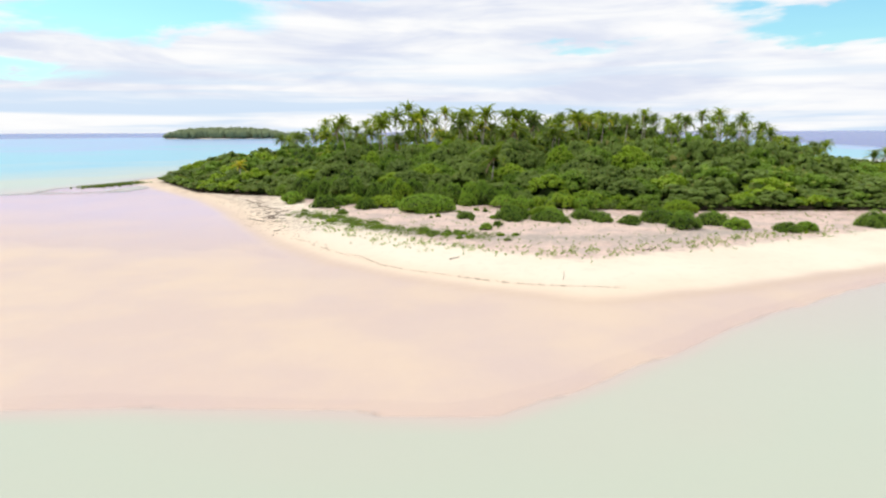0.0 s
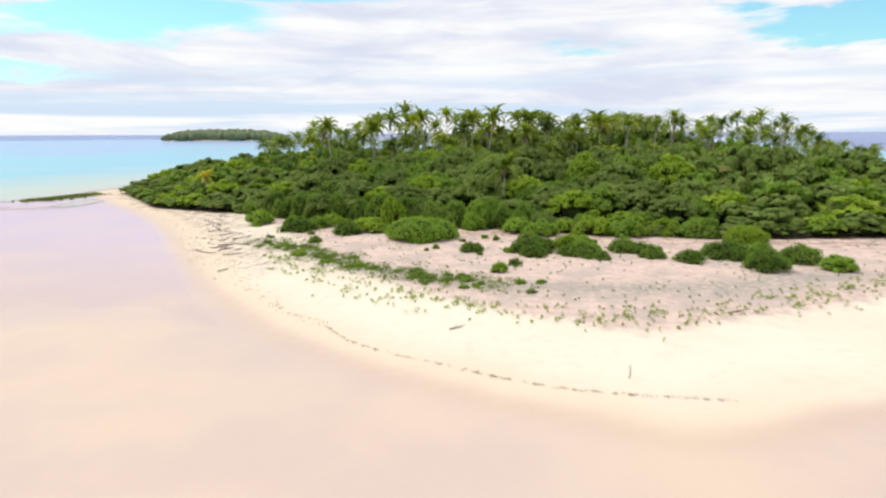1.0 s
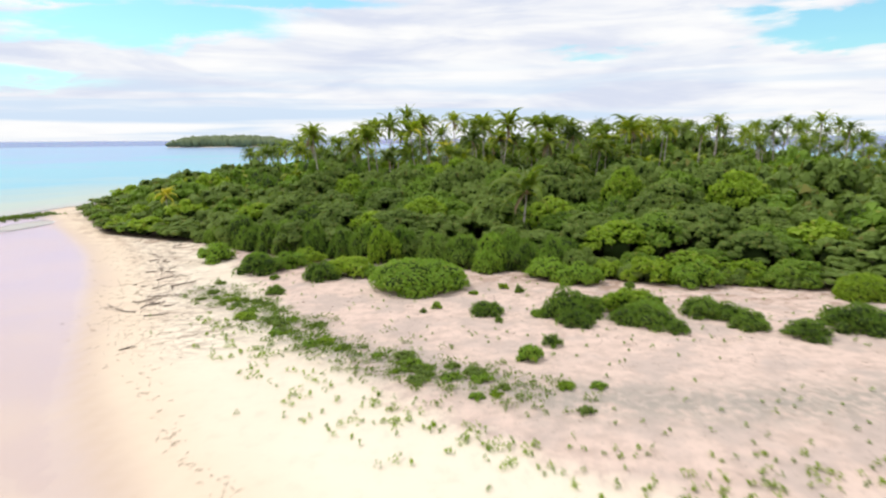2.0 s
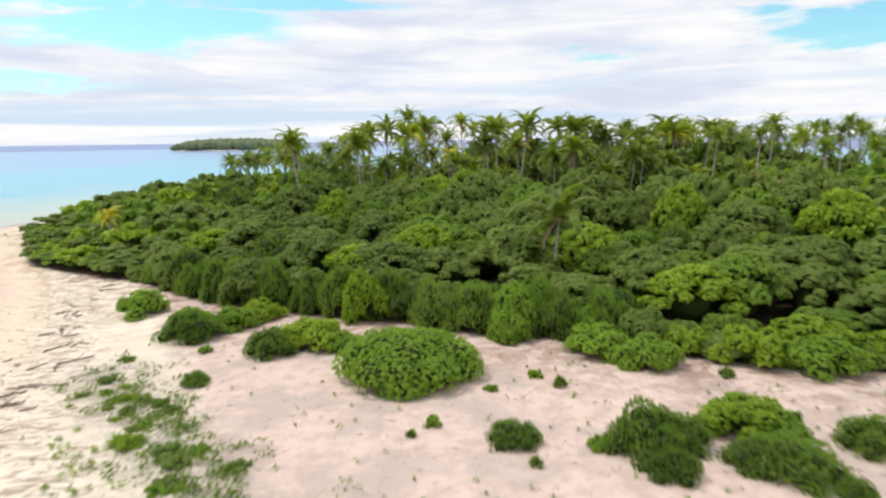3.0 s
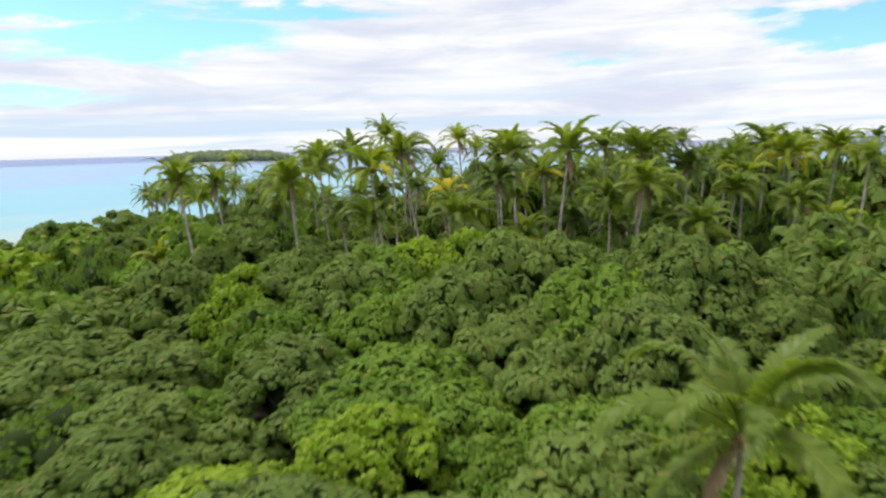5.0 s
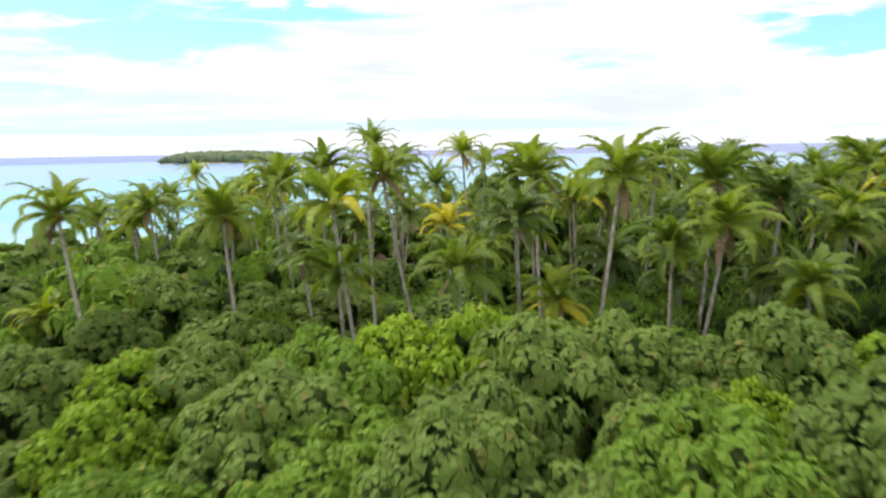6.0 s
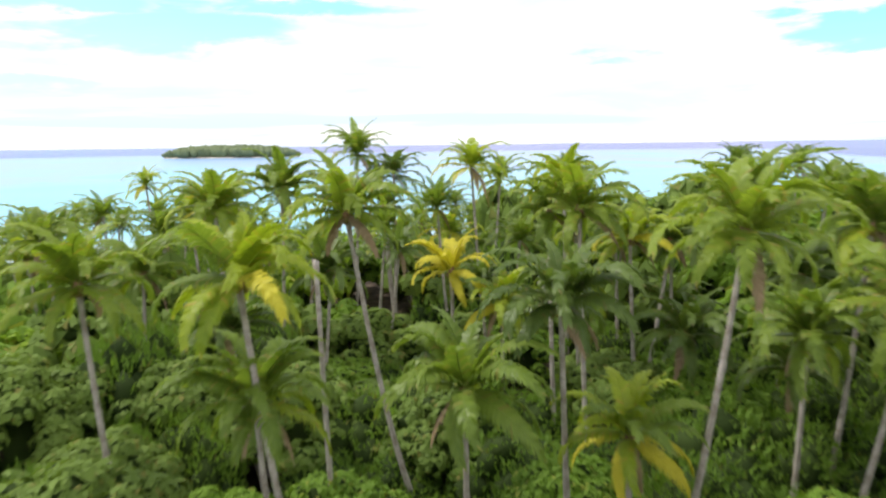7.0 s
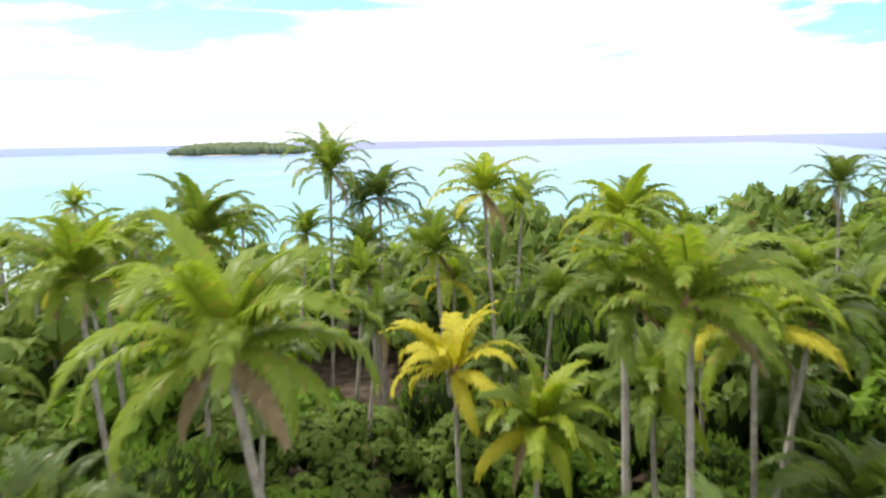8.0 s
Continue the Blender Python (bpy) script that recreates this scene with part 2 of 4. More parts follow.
# ---- mesh helpers ----
def mesh_of(name, verts, faces, mats, indices=None, smooth=False):
    """A mesh out of arrays: verts (n, 3); faces: arrays of triangles and of quads; indices: a material slot for each array."""
    me = bpy.data.meshes.new(name)
    verts = np.asarray(verts, dtype=np.float32)
    faces = [np.asarray(f, dtype=np.int32) for f in faces]
    me.vertices.add(len(verts))
    me.vertices.foreach_set("co", verts.ravel())
    loops = np.concatenate([f.ravel() for f in faces])
    sizes = np.concatenate([np.full(len(f), f.shape[1], dtype=np.int32) for f in faces])
    me.loops.add(len(loops))
    me.loops.foreach_set("vertex_index", loops)
    me.polygons.add(len(sizes))
    starts = np.concatenate([[0], np.cumsum(sizes)[:-1]]).astype(np.int32)
    me.polygons.foreach_set("loop_start", starts)
    for m in mats:
        me.materials.append(m)
    if indices is not None:
        me.polygons.foreach_set("material_index", np.concatenate([np.full(len(f), i, dtype=np.int32) for f, i in zip(faces, indices)]))
    if smooth:
        me.polygons.foreach_set("use_smooth", np.ones(len(sizes), dtype=bool))
    me.update(calc_edges=True)
    me.validate()
    return me


def part(name, me, parent, m=None, label="", mat=None):
    ob = new(name, me)
    ob.parent = parent
    if m is not None:
        ob.matrix_basis = m
    if mat is not None:
        ob.material_slots[0].link = "OBJECT"
        ob.material_slots[0].material = mat
    return tagged(ob, label)


def tube(path, radii, sides=8, closed=True):
    """Verts and quads of a tapering tube along a path, closed with a tip."""
    path = np.asarray(path, dtype=float)
    n = len(path)
    tangent = np.gradient(path, axis=0)
    tangent /= np.linalg.norm(tangent, axis=1)[:, None]
    side = np.cross(tangent, (0.31, 0.95, 0.05))
    side /= np.linalg.norm(side, axis=1)[:, None]
    up = np.cross(side, tangent)
    a = np.linspace(0, 2 * math.pi, sides, endpoint=False)
    v = path[:, None] + np.asarray(radii)[:, None, None] * (np.cos(a)[None, :, None] * side[:, None] + np.sin(a)[None, :, None] * up[:, None])
    i = np.arange(n - 1)[:, None] * sides + np.arange(sides)[None]
    j = np.arange(n - 1)[:, None] * sides + (np.arange(sides)[None] + 1) % sides
    quads = np.stack([i, j, j + sides, i + sides], axis=-1).reshape(-1, 4)
    return v.reshape(-1, 3), quads


def join(pieces):
    """Join (verts, quads) pairs."""
    vs, qs, k = [], [], 0
    for v, q in pieces:
        vs.append(v), qs.append(q + k)
        k += len(v)
    return np.concatenate(vs), np.concatenate(qs)


def smoothstep(x, a, b):
    s = np.clip((np.asarray(x, dtype=float) - a) / (b - a), 0, 1)
    return s * s * (3 - 2 * s)


# ---- plan: the coast, the spit, the edge of the thicket ----
def rounded(outline):
    """A closed outline with its corners cut three times over, as water rounds a shore."""
    p = np.array(outline, dtype=float)
    for _ in range(3):
        q = np.roll(p, -1, axis=0)
        p = np.stack([0.75 * p + 0.25 * q, 0.25 * p + 0.75 * q], axis=1).reshape(-1, 2)
    return p


ISLAND = rounded([(8.5, 39.6), (16, 42.6), (30, 48.8), (55, 61.5), (95, 78), (150, 100), (178, 130), (182, 175), (160, 212), (122, 226), (92, 212), (78, 197), (55, 195), (0, 199), (-36, 196), (-52, 184),
                  (-60, 165), (-66, 147), (-61, 138.5), (-48.7, 121.7), (-35, 102.5), (-25.4, 83), (-17.3, 66), (-11.5, 56.6), (-7, 51.2), (-3.3, 47.8), (2, 44.4), (6, 41.8)])
SPIT = rounded([(8.4, 29.8), (4.5, 26.2), (1.6, 24.4), (-1, 24.2), (-8.4, 25.1), (-16.9, 25.2), (-27, 24.4), (-42, 24.5), (-56, 28), (-60, 36), (-42, 43), (-27, 50), (-14, 60), (0, 50),
                (16, 46), (30, 50.5), (55, 63), (56, 60), (30, 46.6), (20.3, 40.1), (13, 34.0)])
THICKET = [(-59, 150), (-56, 141), (-41, 117), (-33.7, 112), (-25.5, 107), (-19.5, 101), (-15.9, 98), (-10.3, 95), (-4.4, 93.2), (1.2, 90.2), (7.2, 88.8), (10.7, 85.6), (15.6, 84), (26, 81.3),
           (38, 82), (52, 82), (64, 90), (82, 114), (104, 140), (112, 154), (98, 172), (76, 184), (55, 191), (0, 195.5), (-34, 192), (-49, 181), (-56, 165)]

BAR = [(-60.5, 138.5), (-62.4, 132), (-64.6, 127)]
DRIFT_LINE = [(-34, 108), (-27, 98), (-21.5, 88), (-17.5, 79), (-14.0, 72.5)]
BERM = [(-17.5, 85), (-12.1, 77.9), (-6.9, 71.4), (-3.0, 67.9), (0.4, 65.2), (4.9, 62.8), (10.4, 61.6), (17.7, 62.3), (28, 66)]


def inside_distance(poly, x, y):
    """Signed distance to a closed outline (positive inside), for arrays in plan units."""
    p = np.asarray(poly, dtype=float)
    q = np.roll(p, -1, axis=0)
    best, inside = np.full(x.shape, 1e9), np.zeros(x.shape, dtype=bool)
    for (ax, ay), (bx, by) in zip(p, q):
        ex, ey = bx - ax, by - ay
        s = np.clip(((x - ax) * ex + (y - ay) * ey) / (ex * ex + ey * ey), 0, 1)
        best = np.minimum(best, np.hypot(x - ax - s * ex, y - ay - s * ey))
        crosses = (ay > y) != (by > y)
        with np.errstate(divide="ignore", invalid="ignore"):
            cut = ax + (y - ay) * ex / (ey if ey else 1e-9)
        inside ^= crosses & (x < cut)
    return np.where(inside, best, -best)


def line_distance(line, x, y):
    """Distance to an open line, for arrays in plan units."""
    best = np.full(x.shape, 1e9)
    for (ax, ay), (bx, by) in zip(line[:-1], line[1:]):
        ex, ey = bx - ax, by - ay
        s = np.clip(((x - ax) * ex + (y - ay) * ey) / (ex * ex + ey * ey), 0, 1)
        best = np.minimum(best, np.hypot(x - ax - s * ex, y - ay - s * ey))
    return best


def wobble(x, y, size, amount):
    """Soft smooth unevenness, the same everywhere it is asked for."""
    a = np.sin(x / size + 1.3) * np.cos(y / size * 0.83 + 0.4) + 0.5 * np.sin(x / size * 2.3 + y / size * 1.7) + 0.25 * np.cos(x / size * 4.9 - y / size * 3.7 + 2.0)
    return amount * a / 1.75


def ground_height(X, Y):
    """Height of the ground in metres at world X, Y (arrays)."""
    x, y = np.asarray(X, dtype=float) / K, np.asarray(Y, dtype=float) / K
    land = inside_distance(ISLAND, x, y) + wobble(x, y, 4.0, 0.35)
    bar = inside_distance(SPIT, x, y) + wobble(x, y, 3.0, 0.3)
    off = np.maximum(-land, 0)
    lagoon = smoothstep(x, 4, -14) * smoothstep(y, 138, 106) * smoothstep(x, -115, -62)  # the ankle-deep flat beside the spit
    sea = -0.22 - 0.28 * smoothstep(off, 0, 14) - 0.6 * smoothstep(off, 14, 60) - 1.0 * smoothstep(off, 50, 200) - 1.3 * smoothstep(off, 120, 520) - 28 * smoothstep(off, 820, 1500)
    sea = sea - 0.6 * smoothstep(off, 1, 22) * smoothstep(y, 135, 165)
    sea = sea - 26 * smoothstep(x - 0.27 * y, 120, 165) * smoothstep(y, 240, 330)  # the reef's edge lies nearer in the east
    sea = sea - 0.45 * smoothstep(-bar, 2, 26) * smoothstep(y, 60, 20)
    sea = sea * (1 - lagoon) + (-0.05 - 0.12 * smoothstep(off, 0, 40)) * lagoon * smoothstep(y, 26, 34) + sea * lagoon * (1 - smoothstep(y, 26, 34))
    shoal = np.where(bar > 0, -0.04 + 0.12 * smoothstep(bar, -0.3, 4) - 0.07 * smoothstep(bar, 5, 11), -0.04 + bar * 0.40)
    shoal = shoal + wobble(x, y, 2.2, 0.012)
    high = 0.12 + 0.9 * smoothstep(land, 0, 22) + 0.5 * smoothstep(land, 20, 60) + wobble(x, y, 2.6, 0.05) * smoothstep(land, 4, 14)
    flat = smoothstep(y, 30, 40) * smoothstep(x, 8, -10) * smoothstep(x, -115, -62) * smoothstep(y, 134, 112)  # the spit passes into the lagoon with no edge
    low = np.maximum(sea, shoal) * (1 - flat) + (0.02 - 0.07 * smoothstep(y + 0.2 * x, 40, 84) + wobble(x, y, 2.2, 0.006)) * flat
    # a low weedy bar off the western point
    low = np.maximum(low, 0.22 - 0.06 * line_distance(BAR, x, y))
    s = smoothstep(land, -1.6, 1.2)
    return low * (1 - s) + np.maximum(high, low) * s


def steps(fine_a, fine_b, step, far_a, far_b, grow=1.12):
    mid = list(np.arange(fine_a, fine_b + step / 2, step))
    out, s = [], step
    lo = mid[0]
    while lo > far_a:
        s *= grow
        lo -= s
        out.append(lo)
    s, hi, tail = step, mid[-1], []
    while hi < far_b:
        s *= grow
        hi += s
        tail.append(hi)
    return np.array(out[::-1] + mid + tail)


def sheet(name, xs, ys):
    gx, gy = np.meshgrid(xs, ys)
    nx, ny = len(xs), len(ys)
    i = (np.arange(ny - 1)[:, None] * nx + np.arange(nx - 1)[None]).ravel()
    quads = np.stack([i, i + 1, i + nx + 1, i + nx], axis=-1)
    return gx.ravel(), gy.ravel(), quads


def add_attribute(me, name, values):
    me.attributes.new(name, "FLOAT", "POINT").data.foreach_set("value", np.asarray(values, dtype=np.float32))


def build_ground():
    x, y, quads = sheet("ground", steps(-64 * K, 56 * K, 1.15, -5200, 5200, 1.15), steps(12 * K, 120 * K, 1.15, -900, 6200, 1.15))
    z = ground_height(x, y)
    me = mesh_of("ground", np.stack([x, y, z], axis=-1), [quads], [SAND], smooth=True)
    u, v = x / K, y / K
    land, thick = inside_distance(ISLAND, u, v), inside_distance(THICKET, u, v)
    add_attribute(me, "upper", smoothstep(land, 8.5, 14.5))
    add_attribute(me, "wet", np.maximum(1 - smoothstep(land + wobble(u, v, 3.0, 0.5), 0.2, 2.6), 0) * (z < 0.6))
    add_attribute(me, "tide", np.exp(-((land + wobble(u, v, 3.0, 0.4) - 0.5) / 0.8) ** 2))
    # where the lagoon floor takes the painted sky reflection
    add_attribute(me, "under", smoothstep(land, 0.3, -0.9) * smoothstep(v + 0.25 * u, 44, 88) * smoothstep(u, 10, -12))
    add_attribute(me, "berm", np.exp(-(line_distance(BERM, u, v) / 2.0) ** 2))
    add_attribute(me, "slope", np.exp(-((land + wobble(u, v, 2.4, 0.6) - 2.4) / 2.0) ** 2) * smoothstep(u, 26, 6))
    add_attribute(me, "drift", np.exp(-(line_distance(DRIFT_LINE, u, v) / 2.9) ** 2))
    add_attribute(me, "litter", smoothstep(thick, -9, -0.5))
    add_attribute(me, "soil", smoothstep(thick, -1.6, 1.2))
    tagged(new("ground", me), "pale coral sand ground, dry, damp and dark with litter under the thicket", "ground", kind="structure")


def build_water():
    x, y, quads = sheet("water", steps(-64 * K, 56 * K, 1.15, -5200, 5200, 1.15), steps(12 * K, 66 * K, 1.15, -900, 6200, 1.15))
    me = mesh_of("water", np.stack([x, y, np.zeros_like(x)], axis=-1), [quads], [WATER], smooth=True)
    add_attribute(me, "depth", np.maximum(-ground_height(x, y), 0))
    tagged(new("water", me), "clear shallow lagoon, turquoise farther out and deep blue beyond the reef", "water", kind="structure")


build_ground()
build_water()


def ground_at(x, y):
    return float(ground_height(np.array([x]), np.array([y]))[0])


# ---- shrubs ----
def rosettes(points, normals, rng, leaf, per, spread=0.5):
    """Rings of pointed leaves round each point: verts and quads."""
    n = len(points)
    ref = np.where(np.abs(normals[:, 2:3]) > 0.9, np.array([[1.0, 0, 0]]), np.array([[0, 0, 1.0]]))
    t1 = np.cross(normals, ref)
    t1 /= np.linalg.norm(t1, axis=1)[:, None]
    t2 = np.cross(normals, t1)
    th = rng.uniform(0, 6.28, (n, 1)) + np.arange(per)[None] * (6.28 / per) + rng.uniform(-0.3, 0.3, (n, per))
    lift = rng.uniform(0.1, 0.95, (n, per)) * (1 - spread) + spread * 0.35
    d = np.cos(lift)[..., None] * (np.cos(th)[..., None] * t1[:, None] + np.sin(th)[..., None] * t2[:, None]) + np.sin(lift)[..., None] * normals[:, None]
    side = np.cross(d, normals[:, None])
    side /= np.linalg.norm(side, axis=2)[..., None] + 1e-9
    size = leaf * rng.uniform(0.7, 1.25, (n, per, 1))
    b = points[:, None] + 0 * d
    mid = b + d * size * 0.6 + normals[:, None] * size * 0.12
    tip = b + d * size - np.array([0, 0, 1.0]) * size * 0.12
    w = side * size * 0.33
    v = np.stack([b, mid + w, tip, mid - w], axis=2).reshape(-1, 3)
    return v, np.arange(len(v)).reshape(-1, 4)


def cushions(points, normals, rng, leaf, per, cup=0.3):
    """Small cushions of blunt overlapping leaves, each one a shallow cap over its point: verts and triangles."""
    n = len(points)
    ref = np.where(np.abs(normals[:, 2:3]) > 0.9, np.array([[1.0, 0, 0]]), np.array([[0, 0, 1.0]]))
    t1 = np.cross(normals, ref)
    t1 /= np.linalg.norm(t1, axis=1)[:, None]
    t2 = np.cross(normals, t1)
    th = rng.uniform(0, 6.28, (n, 1)) + np.arange(per)[None] * (6.28 / per) + rng.uniform(-0.25, 0.25, (n, per))
    size = leaf * rng.uniform(0.55, 1.4, (n, 1)) * rng.uniform(0.75, 1.2, (n, per))
    half = 6.0 / per * rng.uniform(0.75, 1.1, (n, per))
    drop = size * cup * rng.uniform(0.2, 1.8, (n, per))
    top = points[:, None] + normals[:, None] * (size * rng.uniform(-0.1, 0.35, (n, per)))[..., None]
    rim = []
    for sgn in (-1, 1):
        ang = th + sgn * half / 2
        rim.append(points[:, None] + (np.cos(ang) * size)[..., None] * t1[:, None] + (np.sin(ang) * size)[..., None] * t2[:, None] - normals[:, None] * drop[..., None])
    v = np.stack([top, rim[0], rim[1]], axis=2).reshape(-1, 3)
    return v, np.arange(len(v)).reshape(-1, 3)


def sprigs(points, normals, rng, leaf, per):
    """Bunches of narrow leaves that stand up out of each point: verts and triangles."""
    n = len(points)
    lean = normals[:, None] * 0.75 + np.array([0, 0, 0.8]) + rng.normal(size=(n, per, 3)) * 0.34
    lean /= np.linalg.norm(lean, axis=2)[..., None]
    side = np.cross(lean, rng.normal(size=(n, per, 3)))
    side /= np.linalg.norm(side, axis=2)[..., None] + 1e-9
    size = leaf * rng.uniform(0.6, 1.25, (n, per, 1))
    c = points[:, None] + rng.normal(size=(n, per, 3)) * leaf * 0.22
    v = np.stack([c - side * size * 0.17 - lean * size * 0.4, c + side * size * 0.17 - lean * size * 0.4, c + lean * size * 0.6], axis=2).reshape(-1, 3)
    return v, np.arange(len(v)).reshape(-1, 3)


ICO = {}


def ico(sub=2):
    """Verts and triangles of a ball, to be shaped."""
    if sub not in ICO:
        bm = bmesh.new()
        bmesh.ops.create_icosphere(bm, subdivisions=sub, radius=1)
        ICO[sub] = (np.array([v.co[:] for v in bm.verts]), np.array([[v.index for v in f.verts] for f in bm.faces]))
        bm.free()
    return ICO[sub]


def crown_arrays(rng, radius, height, style, lobes, count, leaf, per, loose=0.18):
    """A shrub's crown. umbrella: one broad dome of rounded lobes, open below; mound: lobes down to the ground; brush: a mound of upright sprigs."""
    centres, radii = [], []
    for i in range(lobes):
        f, a = (i + 0.5) / lobes, i * 2.39996 + rng.uniform(-0.3, 0.3)
        if style == "umbrella":
            r = radius * 0.92 * math.sqrt(f) * rng.uniform(0.9, 1.1)
            s = radius * rng.uniform(0.17, 0.31)
            sz = s * rng.uniform(0.7, 1.0)
            top = height * (0.34 + 0.66 * math.sqrt(max(0.03, 1 - (r / radius) ** 2 * 0.97))) * rng.uniform(0.87, 1.07)
        else:
            up = 1 - 0.93 * f
            r = radius * 0.76 * math.sqrt(1 - up * up) * rng.uniform(0.88, 1.14)
            s = radius * rng.uniform(0.27, 0.42)
            sz = min(s * rng.uniform(0.75, 1.05) * max(0.7, min(1.6, height / radius)), height * 0.42)
            top = max(height * up ** (0.36 if style == "mound" else 0.5) * rng.uniform(0.84 if style == "mound" else 0.72, 1.06), sz * 1.35)
        centres.append((r * math.cos(a), r * math.sin(a), top - sz))
        radii.append((s, s * rng.uniform(0.88, 1.14), sz))
    centres, radii = np.array(centres), np.array(radii)
    share = radii[:, 0] ** 2 * (0.6 + radii[:, 2] / radii[:, 0])
    share = np.maximum(6, (count * 1.9 * share / share.sum()).astype(int))
    pts, nrm, own = [], [], []
    for i, n in enumerate(share):  # spread evenly over each lobe
        k = np.arange(n) + 0.5
        z = 1 - k / n * (1.25 if style == "umbrella" else 1.45)
        a = k * 2.39996 + rng.uniform(0, 6.28)
        d = np.stack([np.sqrt(1 - z * z) * np.cos(a), np.sqrt(1 - z * z) * np.sin(a), z], axis=-1) + rng.normal(size=(n, 3)) * 0.07
        d /= np.linalg.norm(d, axis=1)[:, None]
        pts.append(centres[i] + d * radii[i] * rng.uniform(0.84, 1.07, (n, 1)))
        nrm.append(d / radii[i])
        own.append(np.full(n, i))
    pts, nrm, own = np.concatenate(pts), np.concatenate(nrm), np.concatenate(own)
    nrm /= np.linalg.norm(nrm, axis=1)[:, None]
    keep = pts[:, 2] > 0.05
    for i in range(len(centres)):
        q = (pts - centres[i]) / radii[i]
        keep &= ~((q * q).sum(1) < 0.6) | (own == i)
    pts, nrm = pts[keep], nrm[keep]
    if len(pts) > count:
        pick = rng.choice(len(pts), count, replace=False)
        pts, nrm = pts[pick], nrm[pick]
    nrm = nrm + rng.normal(size=nrm.shape) * loose + np.array([0, 0, 0.3])  # leaves reach for the light
    nrm /= np.linalg.norm(nrm, axis=1)[:, None]
    lv, lq = sprigs(pts, nrm, rng, leaf, per) if style == "brush" else cushions(pts, nrm, rng, leaf, per, 0.15 + loose)
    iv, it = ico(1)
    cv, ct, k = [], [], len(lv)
    for c, r in zip(centres, radii):  # the mass of leaves within each lobe, its colour darkened for shade
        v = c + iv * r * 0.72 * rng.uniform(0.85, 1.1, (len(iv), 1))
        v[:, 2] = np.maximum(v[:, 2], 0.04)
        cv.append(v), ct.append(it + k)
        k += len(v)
    # the crown's middle, in the same painted shade
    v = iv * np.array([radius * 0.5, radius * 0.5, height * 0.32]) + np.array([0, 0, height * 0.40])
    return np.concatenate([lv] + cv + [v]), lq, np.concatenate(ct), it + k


def crown_mesh(name, mat, seed, *args, **kw):
    v, q, tr, inner = crown_arrays(np.random.default_rng(seed), *args, **kw)
    return mesh_of(name, v, [q, tr, inner], [mat, INNER_SHADE], [0, 1, 1])


def stem_mesh(seed, radius, height):
    rng = np.random.default_rng(seed)
    pieces = []
    for i in range(5):
        a, r = i * 1.26 + rng.uniform(-0.4, 0.4), radius * rng.uniform(0.3, 0.6)
        s = np.linspace(0, 1, 6)
        path = np.stack([np.cos(a) * r * s ** 1.3, np.sin(a) * r * s ** 1.3, -0.15 + s * height * 0.6 + 0.1 * np.sin(s * 5 + i)], axis=-1)
        pieces.append(tube(path, 0.07 * radius * 0.6 * (1 - 0.7 * s) + 0.012, 5))
    v, q = join(pieces)
    return mesh_of("stem", v, [q], [TWIG], smooth=True)


# kind: leaves, label; each with crowns of three shapes in every size
KINDS = {
    "helio": (HELIO, "broad rounded tree heliotrope shrub with grey-green rosettes"),
    "scaev": (SCAEV, "rounded beach shrub with fresh bright green leaves"),
    "pemph": (PEMPH, "dense dark green beach shrub with fine upright leaves"),
    "lime": (LIME, "rounded beach shrub with yellow-green leaves"),
    "fresh": (FRESH, "dense flat-topped beach shrub with light green leaves"),
}
BIG, SMALL, WIDE, TINY = (3.4, 6.2), (1.9, 2.1), (4.0, 3.2), (0.7, 0.55)  # radius and height of the sizes of crown, in metres
CROWNS, LIGHT_CROWNS = {}, {}
STYLE = {"helio": ("umbrella", 0.12, 1.15), "scaev": ("umbrella", 0.28, 1.08), "lime": ("umbrella", 0.5, 1.15), "pemph": ("brush", 0.2, 1.7), "fresh": ("umbrella", 0.2, 1.0)}
for _k, (_mat, _label) in KINDS.items():
    _style, _loose, _f = STYLE[_k]
    _low = "brush" if _style == "brush" else "mound"
    _per = 4 if _style == "brush" else 5
    for _i in range(3):
        seed = 100 + 10 * list(KINDS).index(_k) + _i
        CROWNS[_k, _i, BIG] = (crown_mesh("crown", _mat, seed, *BIG, _style, 34 + 5 * _i, 900, 0.23 * _f, _per, loose=_loose), stem_mesh(seed, *BIG))
        CROWNS[_k, _i, SMALL] = (crown_mesh("crown", _mat, seed + 25, *SMALL, _low, 12 + 3 * _i, 850, 0.125 * _f, _per, loose=_loose + 0.1), stem_mesh(seed, *SMALL))
        CROWNS[_k, _i, WIDE] = (crown_mesh("crown", _mat, seed + 80, *WIDE, _low, 26 + 3 * _i, 3300, 0.14 * _f, _per, loose=_loose + 0.1), stem_mesh(seed, *WIDE))
        CROWNS[_k, _i, TINY] = (crown_mesh("crown", _mat, seed + 65, *TINY, _low, 7 + _i, 170, 0.085 * _f, _per, loose=_loose + 0.15), stem_mesh(seed, *TINY))
        LIGHT_CROWNS[_k, _i] = crown_arrays(np.random.default_rng(seed + 50), *BIG, _style, 17, 220, 0.54 * min(_f, 1.2), 4, loose=_loose)


